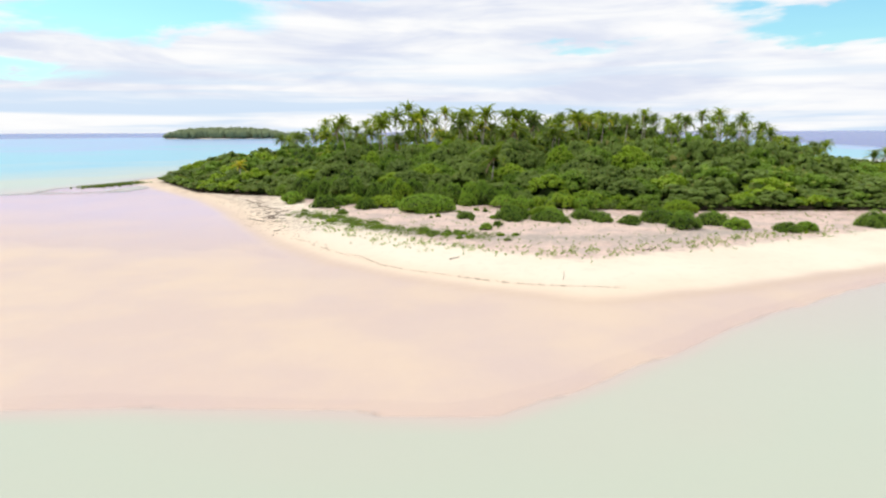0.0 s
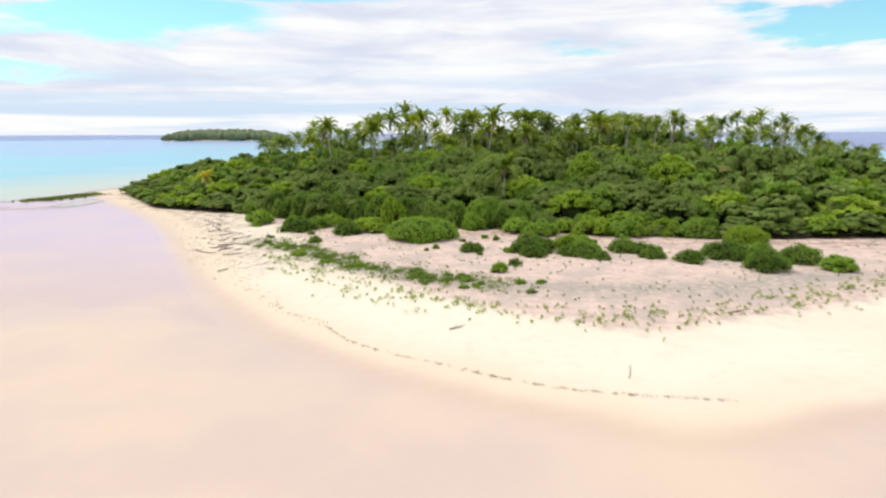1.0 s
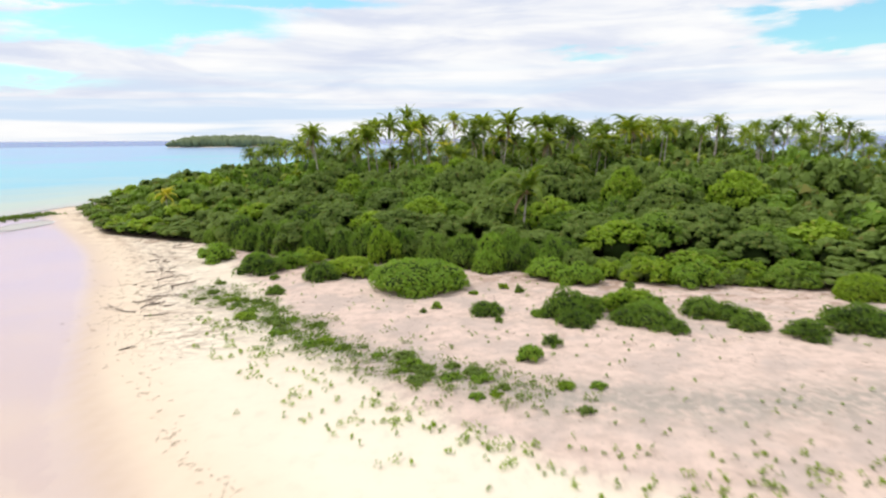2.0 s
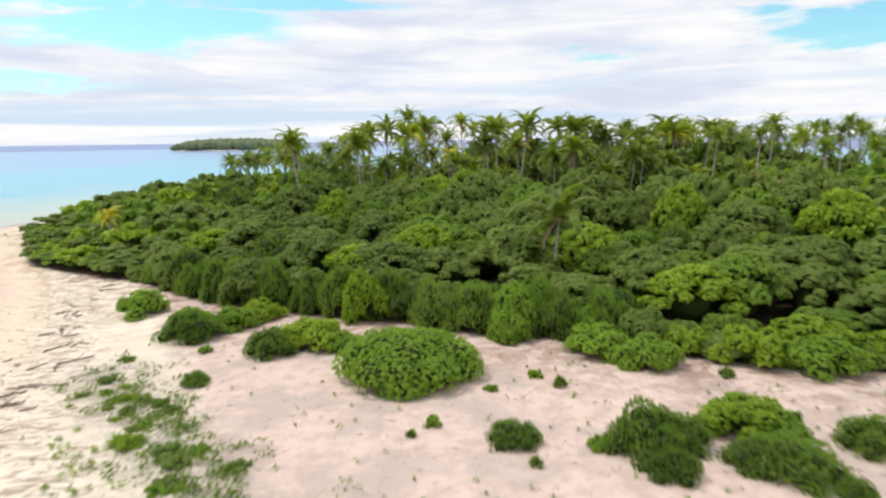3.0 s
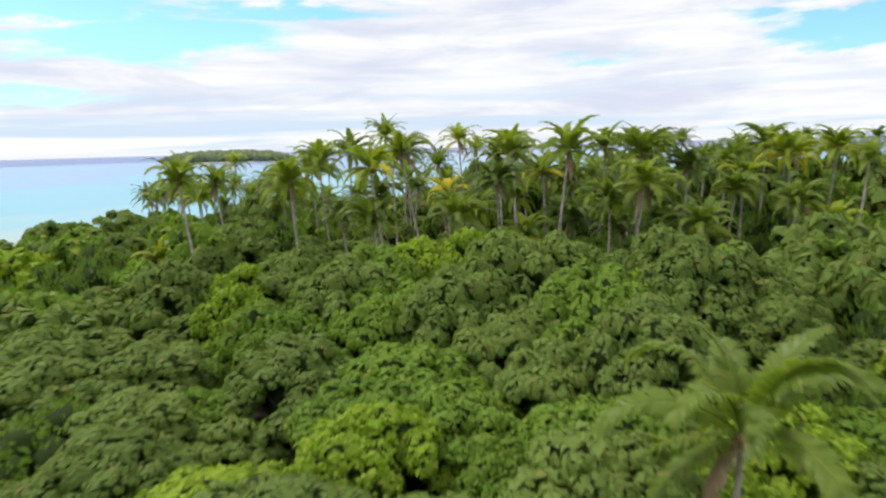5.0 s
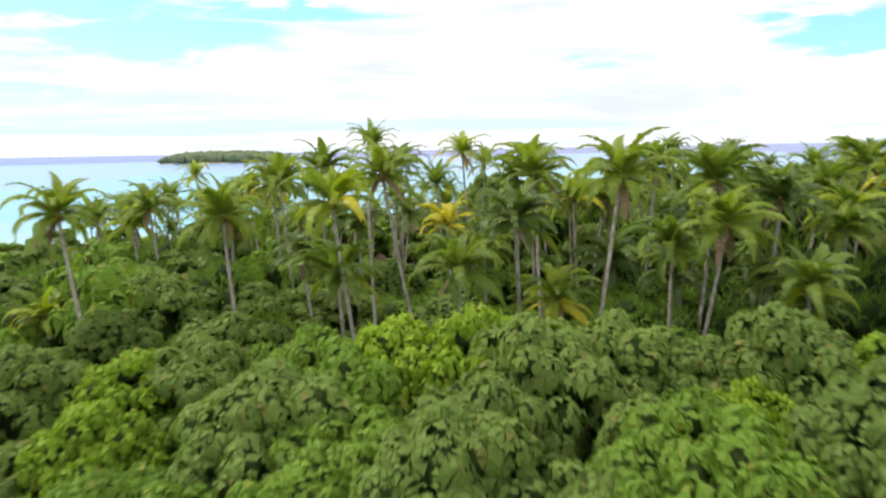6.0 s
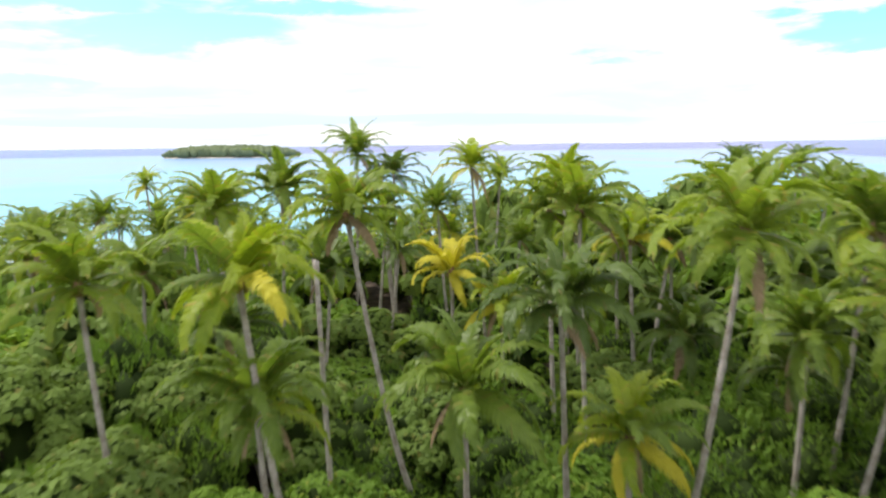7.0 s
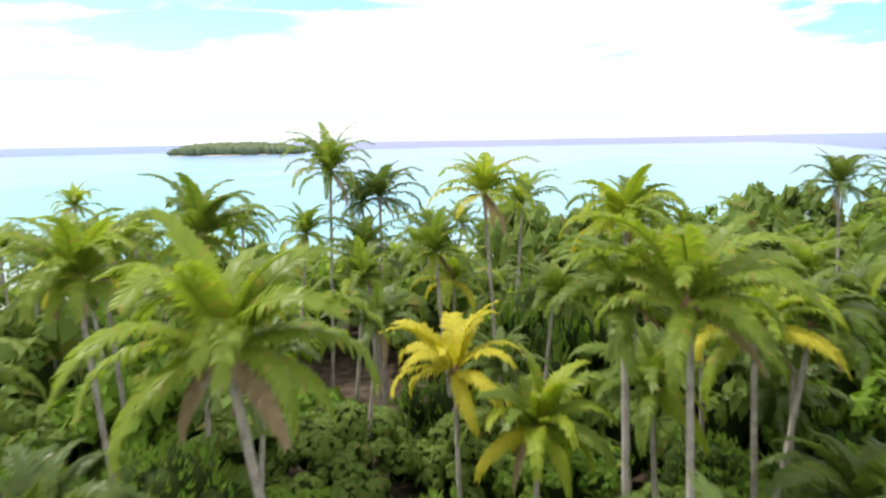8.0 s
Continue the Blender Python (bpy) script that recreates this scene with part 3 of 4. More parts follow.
def shrub(kind, x, y, radius, height, turn=0.0, variant=0, group="shrubs of the thicket", label="", z=None, low=False):
    """A shrub on the ground at world x, y."""
    z = ground_at(x, y) - 0.05 if z is None else z
    root = tagged(new("shrub"), label or KINDS[kind][1], "shrub", group)
    root.matrix_basis = pose(x, y, z, 0, 0, turn)
    size = BIG if radius > 2.3 and height > 2.7 and not low else SMALL
    if low and (radius > 2.6 or radius < 0.95):
        size = WIDE if radius > 2.6 else TINY
    s = Matrix.Diagonal((radius / size[0], radius / size[0] * random.uniform(0.85, 1.15), height / size[1], 1))
    crown, stems = CROWNS[kind, variant, size]
    part("crown", crown, root, s)
    part("stem", stems, root, s)
    return root


def dead_shrub(x, y, size, turn, seed):
    """A leafless bush of thin grey branches."""
    rng = np.random.default_rng(seed)
    pieces = []
    for i in range(14):
        a, r, q = i * 0.45 + rng.uniform(-0.3, 0.3), rng.uniform(0.5, 1.0), np.linspace(0, 1, 6)
        path = np.stack([np.cos(a) * r * q, np.sin(a) * r * q, -0.1 + (1.5 - 0.6 * r) * q + 0.08 * np.sin(q * 6 + i)], axis=-1) * size
        pieces.append(tube(path, 0.03 * size * (1 - 0.8 * q) + 0.004, 5))
        for f in (2, 3, 4):
            d = rng.normal(size=3) * 0.3 + np.array([math.cos(a), math.sin(a), 0.8]) * 0.3
            pieces.append(tube(path[f] + np.outer(np.linspace(0, 1, 4), d) * size, 0.012 * size * (1 - 0.8 * np.linspace(0, 1, 4)) + 0.003, 4))
    v, q = join(pieces)
    ob = tagged(new("dead_shrub", mesh_of("dead_shrub", v, [q], [DRIFT], smooth=True)), "leafless grey-brown dead shrub in the bare opening", "dead shrub", "dead shrubs in the opening")
    ob.matrix_basis = pose(x * K, y * K, ground_at(x * K, y * K) - 0.05, 0, 0, turn)


for _i, (_x, _y, _s) in enumerate([(0.4, 100.1, 1.2), (1.1, 98.9, 1.0), (1.7, 99.9, 1.3), (2.3, 98.5, 1.1), (2.8, 99.7, 1.2), (3.5, 98.1, 1.0), (0.1, 98.7, 0.9), (0.9, 100.9, 1.2), (1.5, 97.9, 1.0), (2.5, 100.8, 1.1), (3.2, 99.1, 0.9), (2.0, 99.1, 0.8)]):
    dead_shrub(_x, _y, _s, _i * 70, 400 + _i)


# single shrubs on the upper beach: kind, x, y, radius, height (plan units)
BEACH = [
    ("scaev", -21.1, 96.9, 1.5, 1.6), ("pemph", -15.2, 90.6, 1.6, 1.5), ("scaev", -15.9, 92.3, 1.2, 1.4), ("scaev", -13.3, 92.6, 1.4, 1.3), ("lime", -12.2, 94.3, 1.2, 1.2),
    ("pemph", -9.6, 87.1, 1.2, 1.4), ("lime", -7.7, 88.3, 1.5, 1.5), ("scaev", -5.8, 87.4, 0.9, 0.9), ("scaev", -2.1, 83.4, 2.8, 2.0), 
    ("scaev", -13.4, 87.8, 0.35, 0.4), ("lime", -5.3, 93.6, 1.35, 3.0), ("scaev", 3.4, 90.2, 1.2, 2.9), ("pemph", -1.1, 92.1, 1.55, 2.7), ("pemph", 1.0, 91.3, 1.5, 2.6), ("pemph", 5.8, 89.8, 1.35, 2.5), ("scaev", 7.3, 86.2, 1.6, 1.5), ("scaev", 9.4, 84.3, 1.2, 1.5),
    ("pemph", 4.8, 81.6, 0.3, 0.5), ("lime", 3.8, 82.8, 0.28, 0.4), 
    ("scaev", 4.0, 67.4, 0.55, 0.75), ("pemph", 5.3, 69.5, 0.5, 0.6),
    ("pemph", 16.5, 72.6, 0.9, 1.0), ("pemph", 18.9, 71.0, 1.1, 0.9), ("pemph", 22.2, 72.4, 1.5, 1.5), ("scaev", 24.3, 71.8, 1.4, 1.3),
    ("pemph", 23.3, 67.5, 1.5, 1.4), ("pemph", 27.2, 70.6, 1.4, 1.4), ("scaev", 28.6, 67.8, 1.2, 1.1), ("pemph", 32.6, 66.4, 1.0, 0.9), ("scaev", 35.0, 67.2, 0.9, 0.9),
    ("pemph", 43.2, 70.2, 1.5, 1.6), ("scaev", 45.5, 71.0, 1.2, 1.2), ("scaev", 7.8, 89.4, 1.3, 1.7), ("lime", 14.5, 84.6, 1.5, 1.8), ("scaev", 17.2, 83.4, 1.6, 1.7), ("lime", 27.0, 80.0, 1.8, 1.5),
    ("pemph", 6.9, 75.3, 1.25, 1.7), ("pemph", 8.2, 75.5, 1.0, 1.2), ("pemph", 7.2, 73.4, 0.8, 0.95), ("lime", 11.0, 76.9, 1.45, 1.3), ("scaev", 12.0, 76.3, 1.1, 0.95), ("pemph", 10.3, 74.0, 0.95, 0.95),
    ("pemph", 11.3, 73.4, 1.3, 1.3), ("pemph", 12.3, 71.7, 0.65, 0.65), ("pemph", 14.9, 75.2, 1.1, 1.15), ("pemph", 16.0, 74.6, 0.9, 0.9), ("scaev", -0.7, 77.4, 0.3, 0.45), ("pemph", 2.3, 75.9, 0.85, 0.8),
    ("scaev", 5.4, 75.4, 0.5, 0.5), ("pemph", -12.1, 82.9, 0.6, 0.6), ("pemph", 2.9, 74.0, 0.22, 0.35), ("pemph", 12.5, 82.6, 0.35, 0.5), ("lime", 1.7, 81.2, 0.3, 0.3), ("pemph", -1.5, 76.5, 0.2, 0.3),
    ("lime", -3.4, 83.0, 1.1, 1.6), ("scaev", 3.0, 89.0, 0.9, 1.9), ("scaev", 2.8, 88.3, 0.6, 0.9),
]
for _i, (_k, _x, _y, _r, _h) in enumerate(BEACH):
    shrub("fresh" if _k == "scaev" else _k, _x * K, _y * K, _r * 1.16 * K, _h * 1.1 * K, _i * 73.0, _i % 3, "single shrubs on the upper beach", z=ground_at(_x * K, _y * K) - 0.06 * _h * K, low=True)


_rng = np.random.default_rng(17)
for _i in range(58):  # low bushes in a ragged row along the berm
    _s = _rng.uniform(0, 5.2)
    (_ax, _ay), (_bx, _by) = BERM[int(_s)], BERM[int(_s) + 1]
    _x, _y = _ax + (_bx - _ax) * (_s % 1) + _rng.normal() * 0.85, _ay + (_by - _ay) * (_s % 1) + _rng.normal() * 0.75
    _r = _rng.uniform(0.22, 0.62)
    shrub(("helio", "fresh", "lime", "helio")[_i % 4], _x * K, _y * K, _r * K, _r * K * _rng.uniform(0.5, 0.85), _i * 47.0, _i % 3, "low bushes along the berm", "low spreading beach bush on the sandy berm", low=True)


def thicket_spots():
    """Spots for the shrubs of the thicket, in plan units: an uneven triangular pattern inside its outline."""
    rng = np.random.default_rng(7)
    spots, row, y = [], 0, 78.0
    while y < 192:
        step = 3.75 if y < 140 else (4.4 if y < 158 else 5.4)
        for x in np.arange(-62, 116, step):
            px, py = x + (row % 2) * step / 2 + rng.uniform(-1.0, 1.0), y + rng.uniform(-0.9, 0.9)
            spots.append((px, py, rng.uniform(), rng.uniform(), rng.uniform(0, 360)))
        y += step * 0.87
        row += 1
    # a row of smaller shrubs along the edge
    line = np.array(THICKET[:19])
    for (ax, ay), (bx, by) in zip(line[:-1], line[1:]):
        n = max(1, int(math.hypot(bx - ax, by - ay) / 2.3))
        for i in range(n):
            f = (i + rng.uniform(0.2, 0.8)) / n
            spots.append((ax + (bx - ax) * f, ay + (by - ay) * f + 1.3, rng.uniform(), rng.uniform() * 0.5, rng.uniform(0, 360)))
    a = np.array(spots)
    d = inside_distance(THICKET, a[:, 0], a[:, 1])
    a = np.concatenate([a, d[:, None]], axis=1)
    clearing = (np.abs(a[:, 0] + 5) < 9) & (a[:, 1] > 138) & (a[:, 1] < 151) & (a[:, 2] < 0.22)  # open dark ground under the palms
    opening = np.hypot((a[:, 0] - 1.8) / 2.4, (a[:, 1] - 99.3) / 1.9) < 1  # bare ground with dead shrubs beside the single palm
    shore = np.hypot((a[:, 0] + 5.5) / 4.5, (a[:, 1] - 162) / 7) < 1  # bare ground among the trunks near the far shore
    return a[~clearing & ~opening & ~shore & (d > 0.5) & (np.abs(a[:, 0]) < 0.66 * a[:, 1] + 5)]


def thicket_kind(x, y, u, d):
    patch = wobble(np.array([x]), np.array([y]), 5.0, 1.0)[0]
    if 129 < y < 162 and abs(x) < 34:
        # the dark kind prevails here, its colour standing in for the palms' shade
        return "pemph" if u < (0.62 if x < 6 else 0.55) else ("helio" if u < 0.8 else "scaev")
    if d < 4.5 and -22 < x < 10:
        return "pemph" if u < 0.75 else "helio"
    if patch > 0.35:
        return "scaev" if u < 0.42 else "helio"
    if patch < -0.45:
        return "pemph" if u < 0.55 else "helio"
    return "helio" if u < 0.6 else ("scaev" if u < 0.85 else "lime")


def thicket_size(x, y, v, d):
    """Radius and height in plan units: low at the seaward edge, rising inland, lower again in the open grove and on the far side."""
    d = max(d, float(smoothstep(y, 150, 165)) * 22)
    h = 1.7 + 2.3 * smoothstep(d, 0.5, 9) + 2.6 * smoothstep(d, 8, 28)
    h -= 1.7 * smoothstep(y, 123, 128) * smoothstep(y, 158, 148) * smoothstep(abs(x - 7), 20, 11) + 0.8 * smoothstep(y, 129, 133) * smoothstep(y, 152, 147) * smoothstep(abs(x + 2), 14, 9)
    h += 1.9 * smoothstep(d, 4.2, 0.5) * smoothstep(x, -26, -20) * smoothstep(x, 12, 8)  # a tall hedge along the open sand
    h -= 1.9 * smoothstep(abs(x - 2), 4, 2) * smoothstep(y, 93, 95) * smoothstep(y, 101, 98)  # low growth before the opening
    h += 2.6 * smoothstep(x, -1, 4) * smoothstep(x, 18, 12) * smoothstep(y, 150, 158)
    h += 3.4 * smoothstep(x, 10, 26) * smoothstep(y, 138, 152) * smoothstep(x, 86, 60)
    h -= 0.5 * smoothstep(math.hypot(x - 7.2, (y - 97.5) * 0.8), 4.5, 2.0)
    h -= 0.30 * h * smoothstep(x, 36, 48) * smoothstep(y, 128, 138) + 0.30 * h * smoothstep(x, 56, 74) + 0.17 * h * smoothstep(x, -20, -34) * smoothstep(y, 134, 146)
    r = 1.35 + 0.65 * smoothstep(d, 1, 7) + 1.2 * v * v + 0.4 * smoothstep(y, 138, 142)
    return r, float(h) * (0.66 + 0.50 * v) * (1 + 0.16 * math.sin(x * 1.9 + y * 0.7) * math.cos(y * 1.3 - x * 0.4))


def build_thicket():
    a = thicket_spots()
    near = np.hypot(a[:, 0] * np.where(a[:, 1] > 112, 0.9, 0.6), np.maximum(a[:, 1] - 142, 0) * 1.5)  # a strip along the middle of the thicket
    singles = np.argsort(near)[:215]
    rest = np.setdiff1d(np.arange(len(a)), singles)
    for i in singles:
        x, y, u, v, turn, d = a[i]
        r, h = thicket_size(x, y, v, d)
        shrub(thicket_kind(x, y, u, d), x * K, y * K, r * K, h * K, turn, int(v * 3) % 3)
    z = ground_height(a[:, 0] * K, a[:, 1] * K) - 0.05
    parts = {k: [[], [], [], 0, []] for k in KINDS}
    for i in rest:
        x, y, u, v, turn, d = a[i]
        kind = thicket_kind(x, y, u, d)
        r, h = thicket_size(x, y, v, d)
        cv, cq, ct, ci = LIGHT_CROWNS[kind, int(v * 3) % 3]
        ca, sa = math.cos(radians(turn)), math.sin(radians(turn))
        w = cv * np.array([r * K / BIG[0], r * K / BIG[0], h * K / BIG[1]])
        w = np.stack([w[:, 0] * ca - w[:, 1] * sa + x * K, w[:, 0] * sa + w[:, 1] * ca + y * K, w[:, 2] + z[i]], axis=-1)
        p = parts[kind]
        p[0].append(w), p[1].append(cq + p[3]), p[2].append(ct + p[3]), p[4].append(ci + p[3])
        p[3] += len(w)
    for kind, (vs, qs, ts, n, cs) in parts.items():
        if n:
            me = mesh_of("thicket", np.concatenate(vs), [np.concatenate(qs), np.concatenate(ts), np.concatenate(cs)], [KINDS[kind][0], INNER_SHADE], [0, 1, 1])
            tagged(new("shrub_thicket", me), "thicket of many such shrubs: " + KINDS[kind][1], "thicket", kind="stuff")


build_thicket()


# ---- palms ----
def frond_mesh(seed, rise, bend, length, pairs, width, droop, coarse=False):
    """A feather frond along +x: a tapering midrib and two rows of drooping leaflets."""
    rng = np.random.default_rng(seed)
    n = 9 if not coarse else 6
    s = np.linspace(0, 1, n)
    ang = np.radians(rise - bend * s ** 1.8)
    step = length / (n - 1)
    x = np.concatenate([[0], np.cumsum(np.cos(ang[:-1]) * step)])
    z = np.concatenate([[0], np.cumsum(np.sin(ang[:-1]) * step)])
    sway = 0.12 * length * rng.uniform(-1, 1) * s ** 2
    path = np.stack([x, sway, z], axis=-1)
    rib_v, rib_q = tube(path, 0.045 * (1 - 0.85 * s) + 0.006, 4 if not coarse else 3)
    at = np.linspace(0.1, 0.99, pairs)
    p = np.stack([np.interp(at, s, path[:, i]) for i in range(3)], axis=-1)
    tang = np.gradient(p, axis=0)
    tang /= np.linalg.norm(tang, axis=1)[:, None]
    across = np.cross(np.array([0, 0, 1.0]) + 1e-6, tang)
    across /= np.linalg.norm(across, axis=1)[:, None]
    upward = np.cross(tang, across)
    size = length * 0.235 * np.clip(np.minimum(0.4 + 2.6 * at, 1.0) * (1.05 - 0.62 * np.maximum(at - 0.5, 0) / 0.5), 0.2, 1)
    vs, quads, tris, k = [rib_v], [rib_q], [], len(rib_v)
    down = np.array([0, 0, -1.0])
    for sgn in (-1.0, 1.0):
        ln = (size * rng.uniform(0.9, 1.08, pairs))[:, None]
        fwd = 0.36 + 0.5 * at[:, None] ** 2
        d = sgn * across * (0.95 - 0.4 * at[:, None]) + tang * fwd + upward * rng.uniform(0.12, 0.38, (pairs, 1))
        d /= np.linalg.norm(d, axis=1)[:, None]
        fall = np.clip(droop * rng.uniform(0.65, 1.25, (pairs, 1)), 0, 1.3)
        mid = p + d * ln * 0.46 + down * ln * 0.06 * fall
        tip = mid + (d * (1 - 0.62 * fall) + down * 0.72 * fall) * ln * 0.5
        w = tang * width
        v = np.stack([p - w * 0.5, p + w * 0.5, mid + w * 0.5, mid - w * 0.5, tip], axis=1).reshape(-1, 3)
        i = k + np.arange(pairs) * 5
        quads.append(np.stack([i, i + 1, i + 2, i + 3], axis=-1))
        tris.append(np.stack([i + 3, i + 2, i + 4], axis=-1))
        vs.append(v)
        k += len(v)
    return np.concatenate(vs), np.concatenate(quads), np.concatenate(tris)


# rise of the foot and bend of the arch, from the spear leaves down to the hanging skirt
ARCHES = [(77, 64), (69, 90), (59, 110), (47, 120), (33, 122), (14, 114), (-10, 88), (-46, 40)]
FRONDS = []
for _i, (_r, _b) in enumerate(ARCHES):
    FRONDS.append([mesh_of("frond", *(lambda a: (a[0], [a[1], a[2]]))(frond_mesh(300 + 7 * _i + j, _r, _b, 3.9, 46, 0.125, 0.55 + 0.09 * _i)), [FROND["green"]]) for j in range(3)])


def trunk_mesh(base, top, rng, radius=0.165):
    """A slender ringed trunk from base to top, leaning and curving up."""
    base, top = np.array(base, dtype=float), np.array(top, dtype=float)
    s = np.linspace(0, 1, 15)
    flat = top - base
    path = base[None] + np.stack([flat[0] * s ** 0.62, flat[1] * s ** 0.62, flat[2] * s], axis=-1)
    r = radius * (1.0 - 0.38 * s) + 0.10 * np.exp(-s * 16) + 0.05 * np.exp(-(1 - s) * 26)
    r = r * (1 + 0.035 * np.cos(np.arange(15) * 3.14))
    return tube(path, r, 8)


def nut_mesh():
    iv, it = ico()
    return mesh_of("coconut", iv * np.array([0.11, 0.11, 0.15]), [it], [NUT], smooth=True)


def heart_mesh():
    """The brown fibrous sheath from which the fronds spring."""
    s = np.linspace(0, 1, 6)
    pieces = [tube(np.stack([0 * s, 0 * s, -0.45 + 0.8 * s], axis=-1), 0.10 + 0.14 * np.sin(s * 2.6 + 0.3), 9)]
    for i in range(7):
        a = i * 0.9
        q = np.linspace(0, 1, 4)
        pieces.append(tube(np.stack([np.cos(a) * (0.16 + 0.42 * q), np.sin(a) * (0.16 + 0.42 * q), -0.12 - 0.35 * q * q], axis=-1), 0.045 * (1 - 0.7 * q) + 0.005, 5))
    v, q = join(pieces)
    return mesh_of("fibre_sheath", v, [q], [HUSK], smooth=True)


HEART = heart_mesh()
COCONUT = nut_mesh()
PALM_LABELS = {
    "olive": "coconut palm with light olive-green arching fronds and a slender grey trunk",
    "green": "coconut palm with arching green fronds and a slender grey trunk",
    "dark": "coconut palm with dark green drooping fronds and a slender trunk",
    "lime": "coconut palm with yellow-green fronds and a slender grey trunk",
    "yellow": "young coconut palm with bright golden yellow fronds",
}


def frond_plan(rng, hue, count, dead):
    """For every frond: arch, azimuth, size and colour, from the spear down."""
    rows = []
    for i in range(count):
        f = (i + 0.5) / count
        arch = min(6, int(0.7 + 6.6 * f ** 1.1 + rng.uniform(-0.4, 0.4)))
        colour = hue
        if hue == "green" and f > 0.8 and rng.uniform() < 0.35:
            colour = "lime"
        if hue == "lime" and f > 0.75 and rng.uniform() < 0.4:
            colour = "yellow"
        if hue == "lime" and f < 0.75 and rng.uniform() < 0.35:
            colour = "green"
        rows.append((max(0, arch), i * 137.5 + rng.uniform(-24, 24), (0.74 + 0.36 * math.sin(math.pi * (0.14 + 0.72 * f))) * rng.uniform(0.84, 1.12), colour))
    for i in range(dead):
        rows.append((7, rng.uniform(0, 360), rng.uniform(0.55, 0.8), "dead"))
    return rows


def palm(x, y, z, lean=(0.0, 0.0), hue="green", size=1.0, count=20, dead=2, seed=0, near=True, bent=0.0, label=""):
    """A coconut palm whose crown sits at world (x, y, z); lean: how far the foot stands off, in metres."""
    rng = np.random.default_rng(1000 + seed)
    bx, by = x + lean[0], y + lean[1]
    bz = ground_at(bx, by) - 0.15
    root = tagged(new("coconut_palm"), label or PALM_LABELS[hue], "palm tree", "palms of the grove")
    root.matrix_basis = pose(bx, by, bz)
    top = (x - bx, y - by, z - bz)
    v, q = trunk_mesh((0, 0, 0), top, rng)
    part("trunk", mesh_of("trunk", v, [q], [TRUNK], smooth=True), root)
    rows = frond_plan(rng, hue, count, dead)
    if near:
        for arch, az, s, colour in rows:
            m = pose(*top, 0, 0, az) @ Matrix.Translation((0.06, 0, 0.05)) @ pose(0, 0, 0, rng.uniform(-22, 22), rng.uniform(-9, 9), 0) @ Matrix.Scale(s * size, 4)
            part("frond", FRONDS[arch][rng.integers(3)], root, m, "dry brown hanging frond" if colour == "dead" else "", FROND[colour])
        part("fibre_sheath", HEART, root, pose(*top, 0, 0, seed * 70), "brown fibrous sheath at the frond bases")
        if z - bz > 5:
            for i in range(5):
                a = i * 1.26 + rng.uniform(-0.3, 0.3)
                part("coconut", COCONUT, root, pose(top[0] + math.cos(a) * 0.25, top[1] + math.sin(a) * 0.25, top[2] - 0.24 + rng.uniform(-0.12, 0.08)))
        return root
    sets = {}
    for arch, az, s, colour in rows:
        fv, fq, ft = COARSE[arch]
        ca, sa, k = math.cos(radians(az)), math.sin(radians(az)), s * size
        w = np.stack([(fv[:, 0] * ca - fv[:, 1] * sa) * k + top[0], (fv[:, 0] * sa + fv[:, 1] * ca) * k + top[1], fv[:, 2] * k + top[2]], axis=-1)
        sets.setdefault(colour, []).append((w, fq, ft))
    vs, faces, slots, mats, k = [], [], [], [], 0
    for colour, items in sets.items():
        mats.append(FROND[colour])
        qs, ts = [], []
        for w, fq, ft in items:
            vs.append(w), qs.append(fq + k), ts.append(ft + k)
            k += len(w)
        faces += [np.concatenate(qs), np.concatenate(ts)]
        slots += [len(mats) - 1] * 2
    part("crown", mesh_of("crown", np.concatenate(vs), faces, mats, slots), root)
    return root


COARSE = [frond_mesh(500 + _i, _r, _b, 3.7, 17, 0.19, 0.62 + 0.08 * _i, True) for _i, (_r, _b) in enumerate(ARCHES)]

# broad trees among the palms: kind, x, y, radius, height (plan units)
for _k, _x, _y, _r, _h in [("lime", -21.0, 143.2, 3.6, 5.8), ("helio", -15.5, 138.5, 3.2, 5.4), ("helio", -27.0, 139.0, 3.4, 6.0), ("scaev", 10.5, 141.0, 2.6, 4.6), ("helio", -9.5, 141.0, 2.8, 4.6)]:
    shrub(_k, _x * K, _y * K, _r * K, _h * K, _x * 31, 0, "broad trees of the grove", "broad-crowned leafy tree standing among the palms")

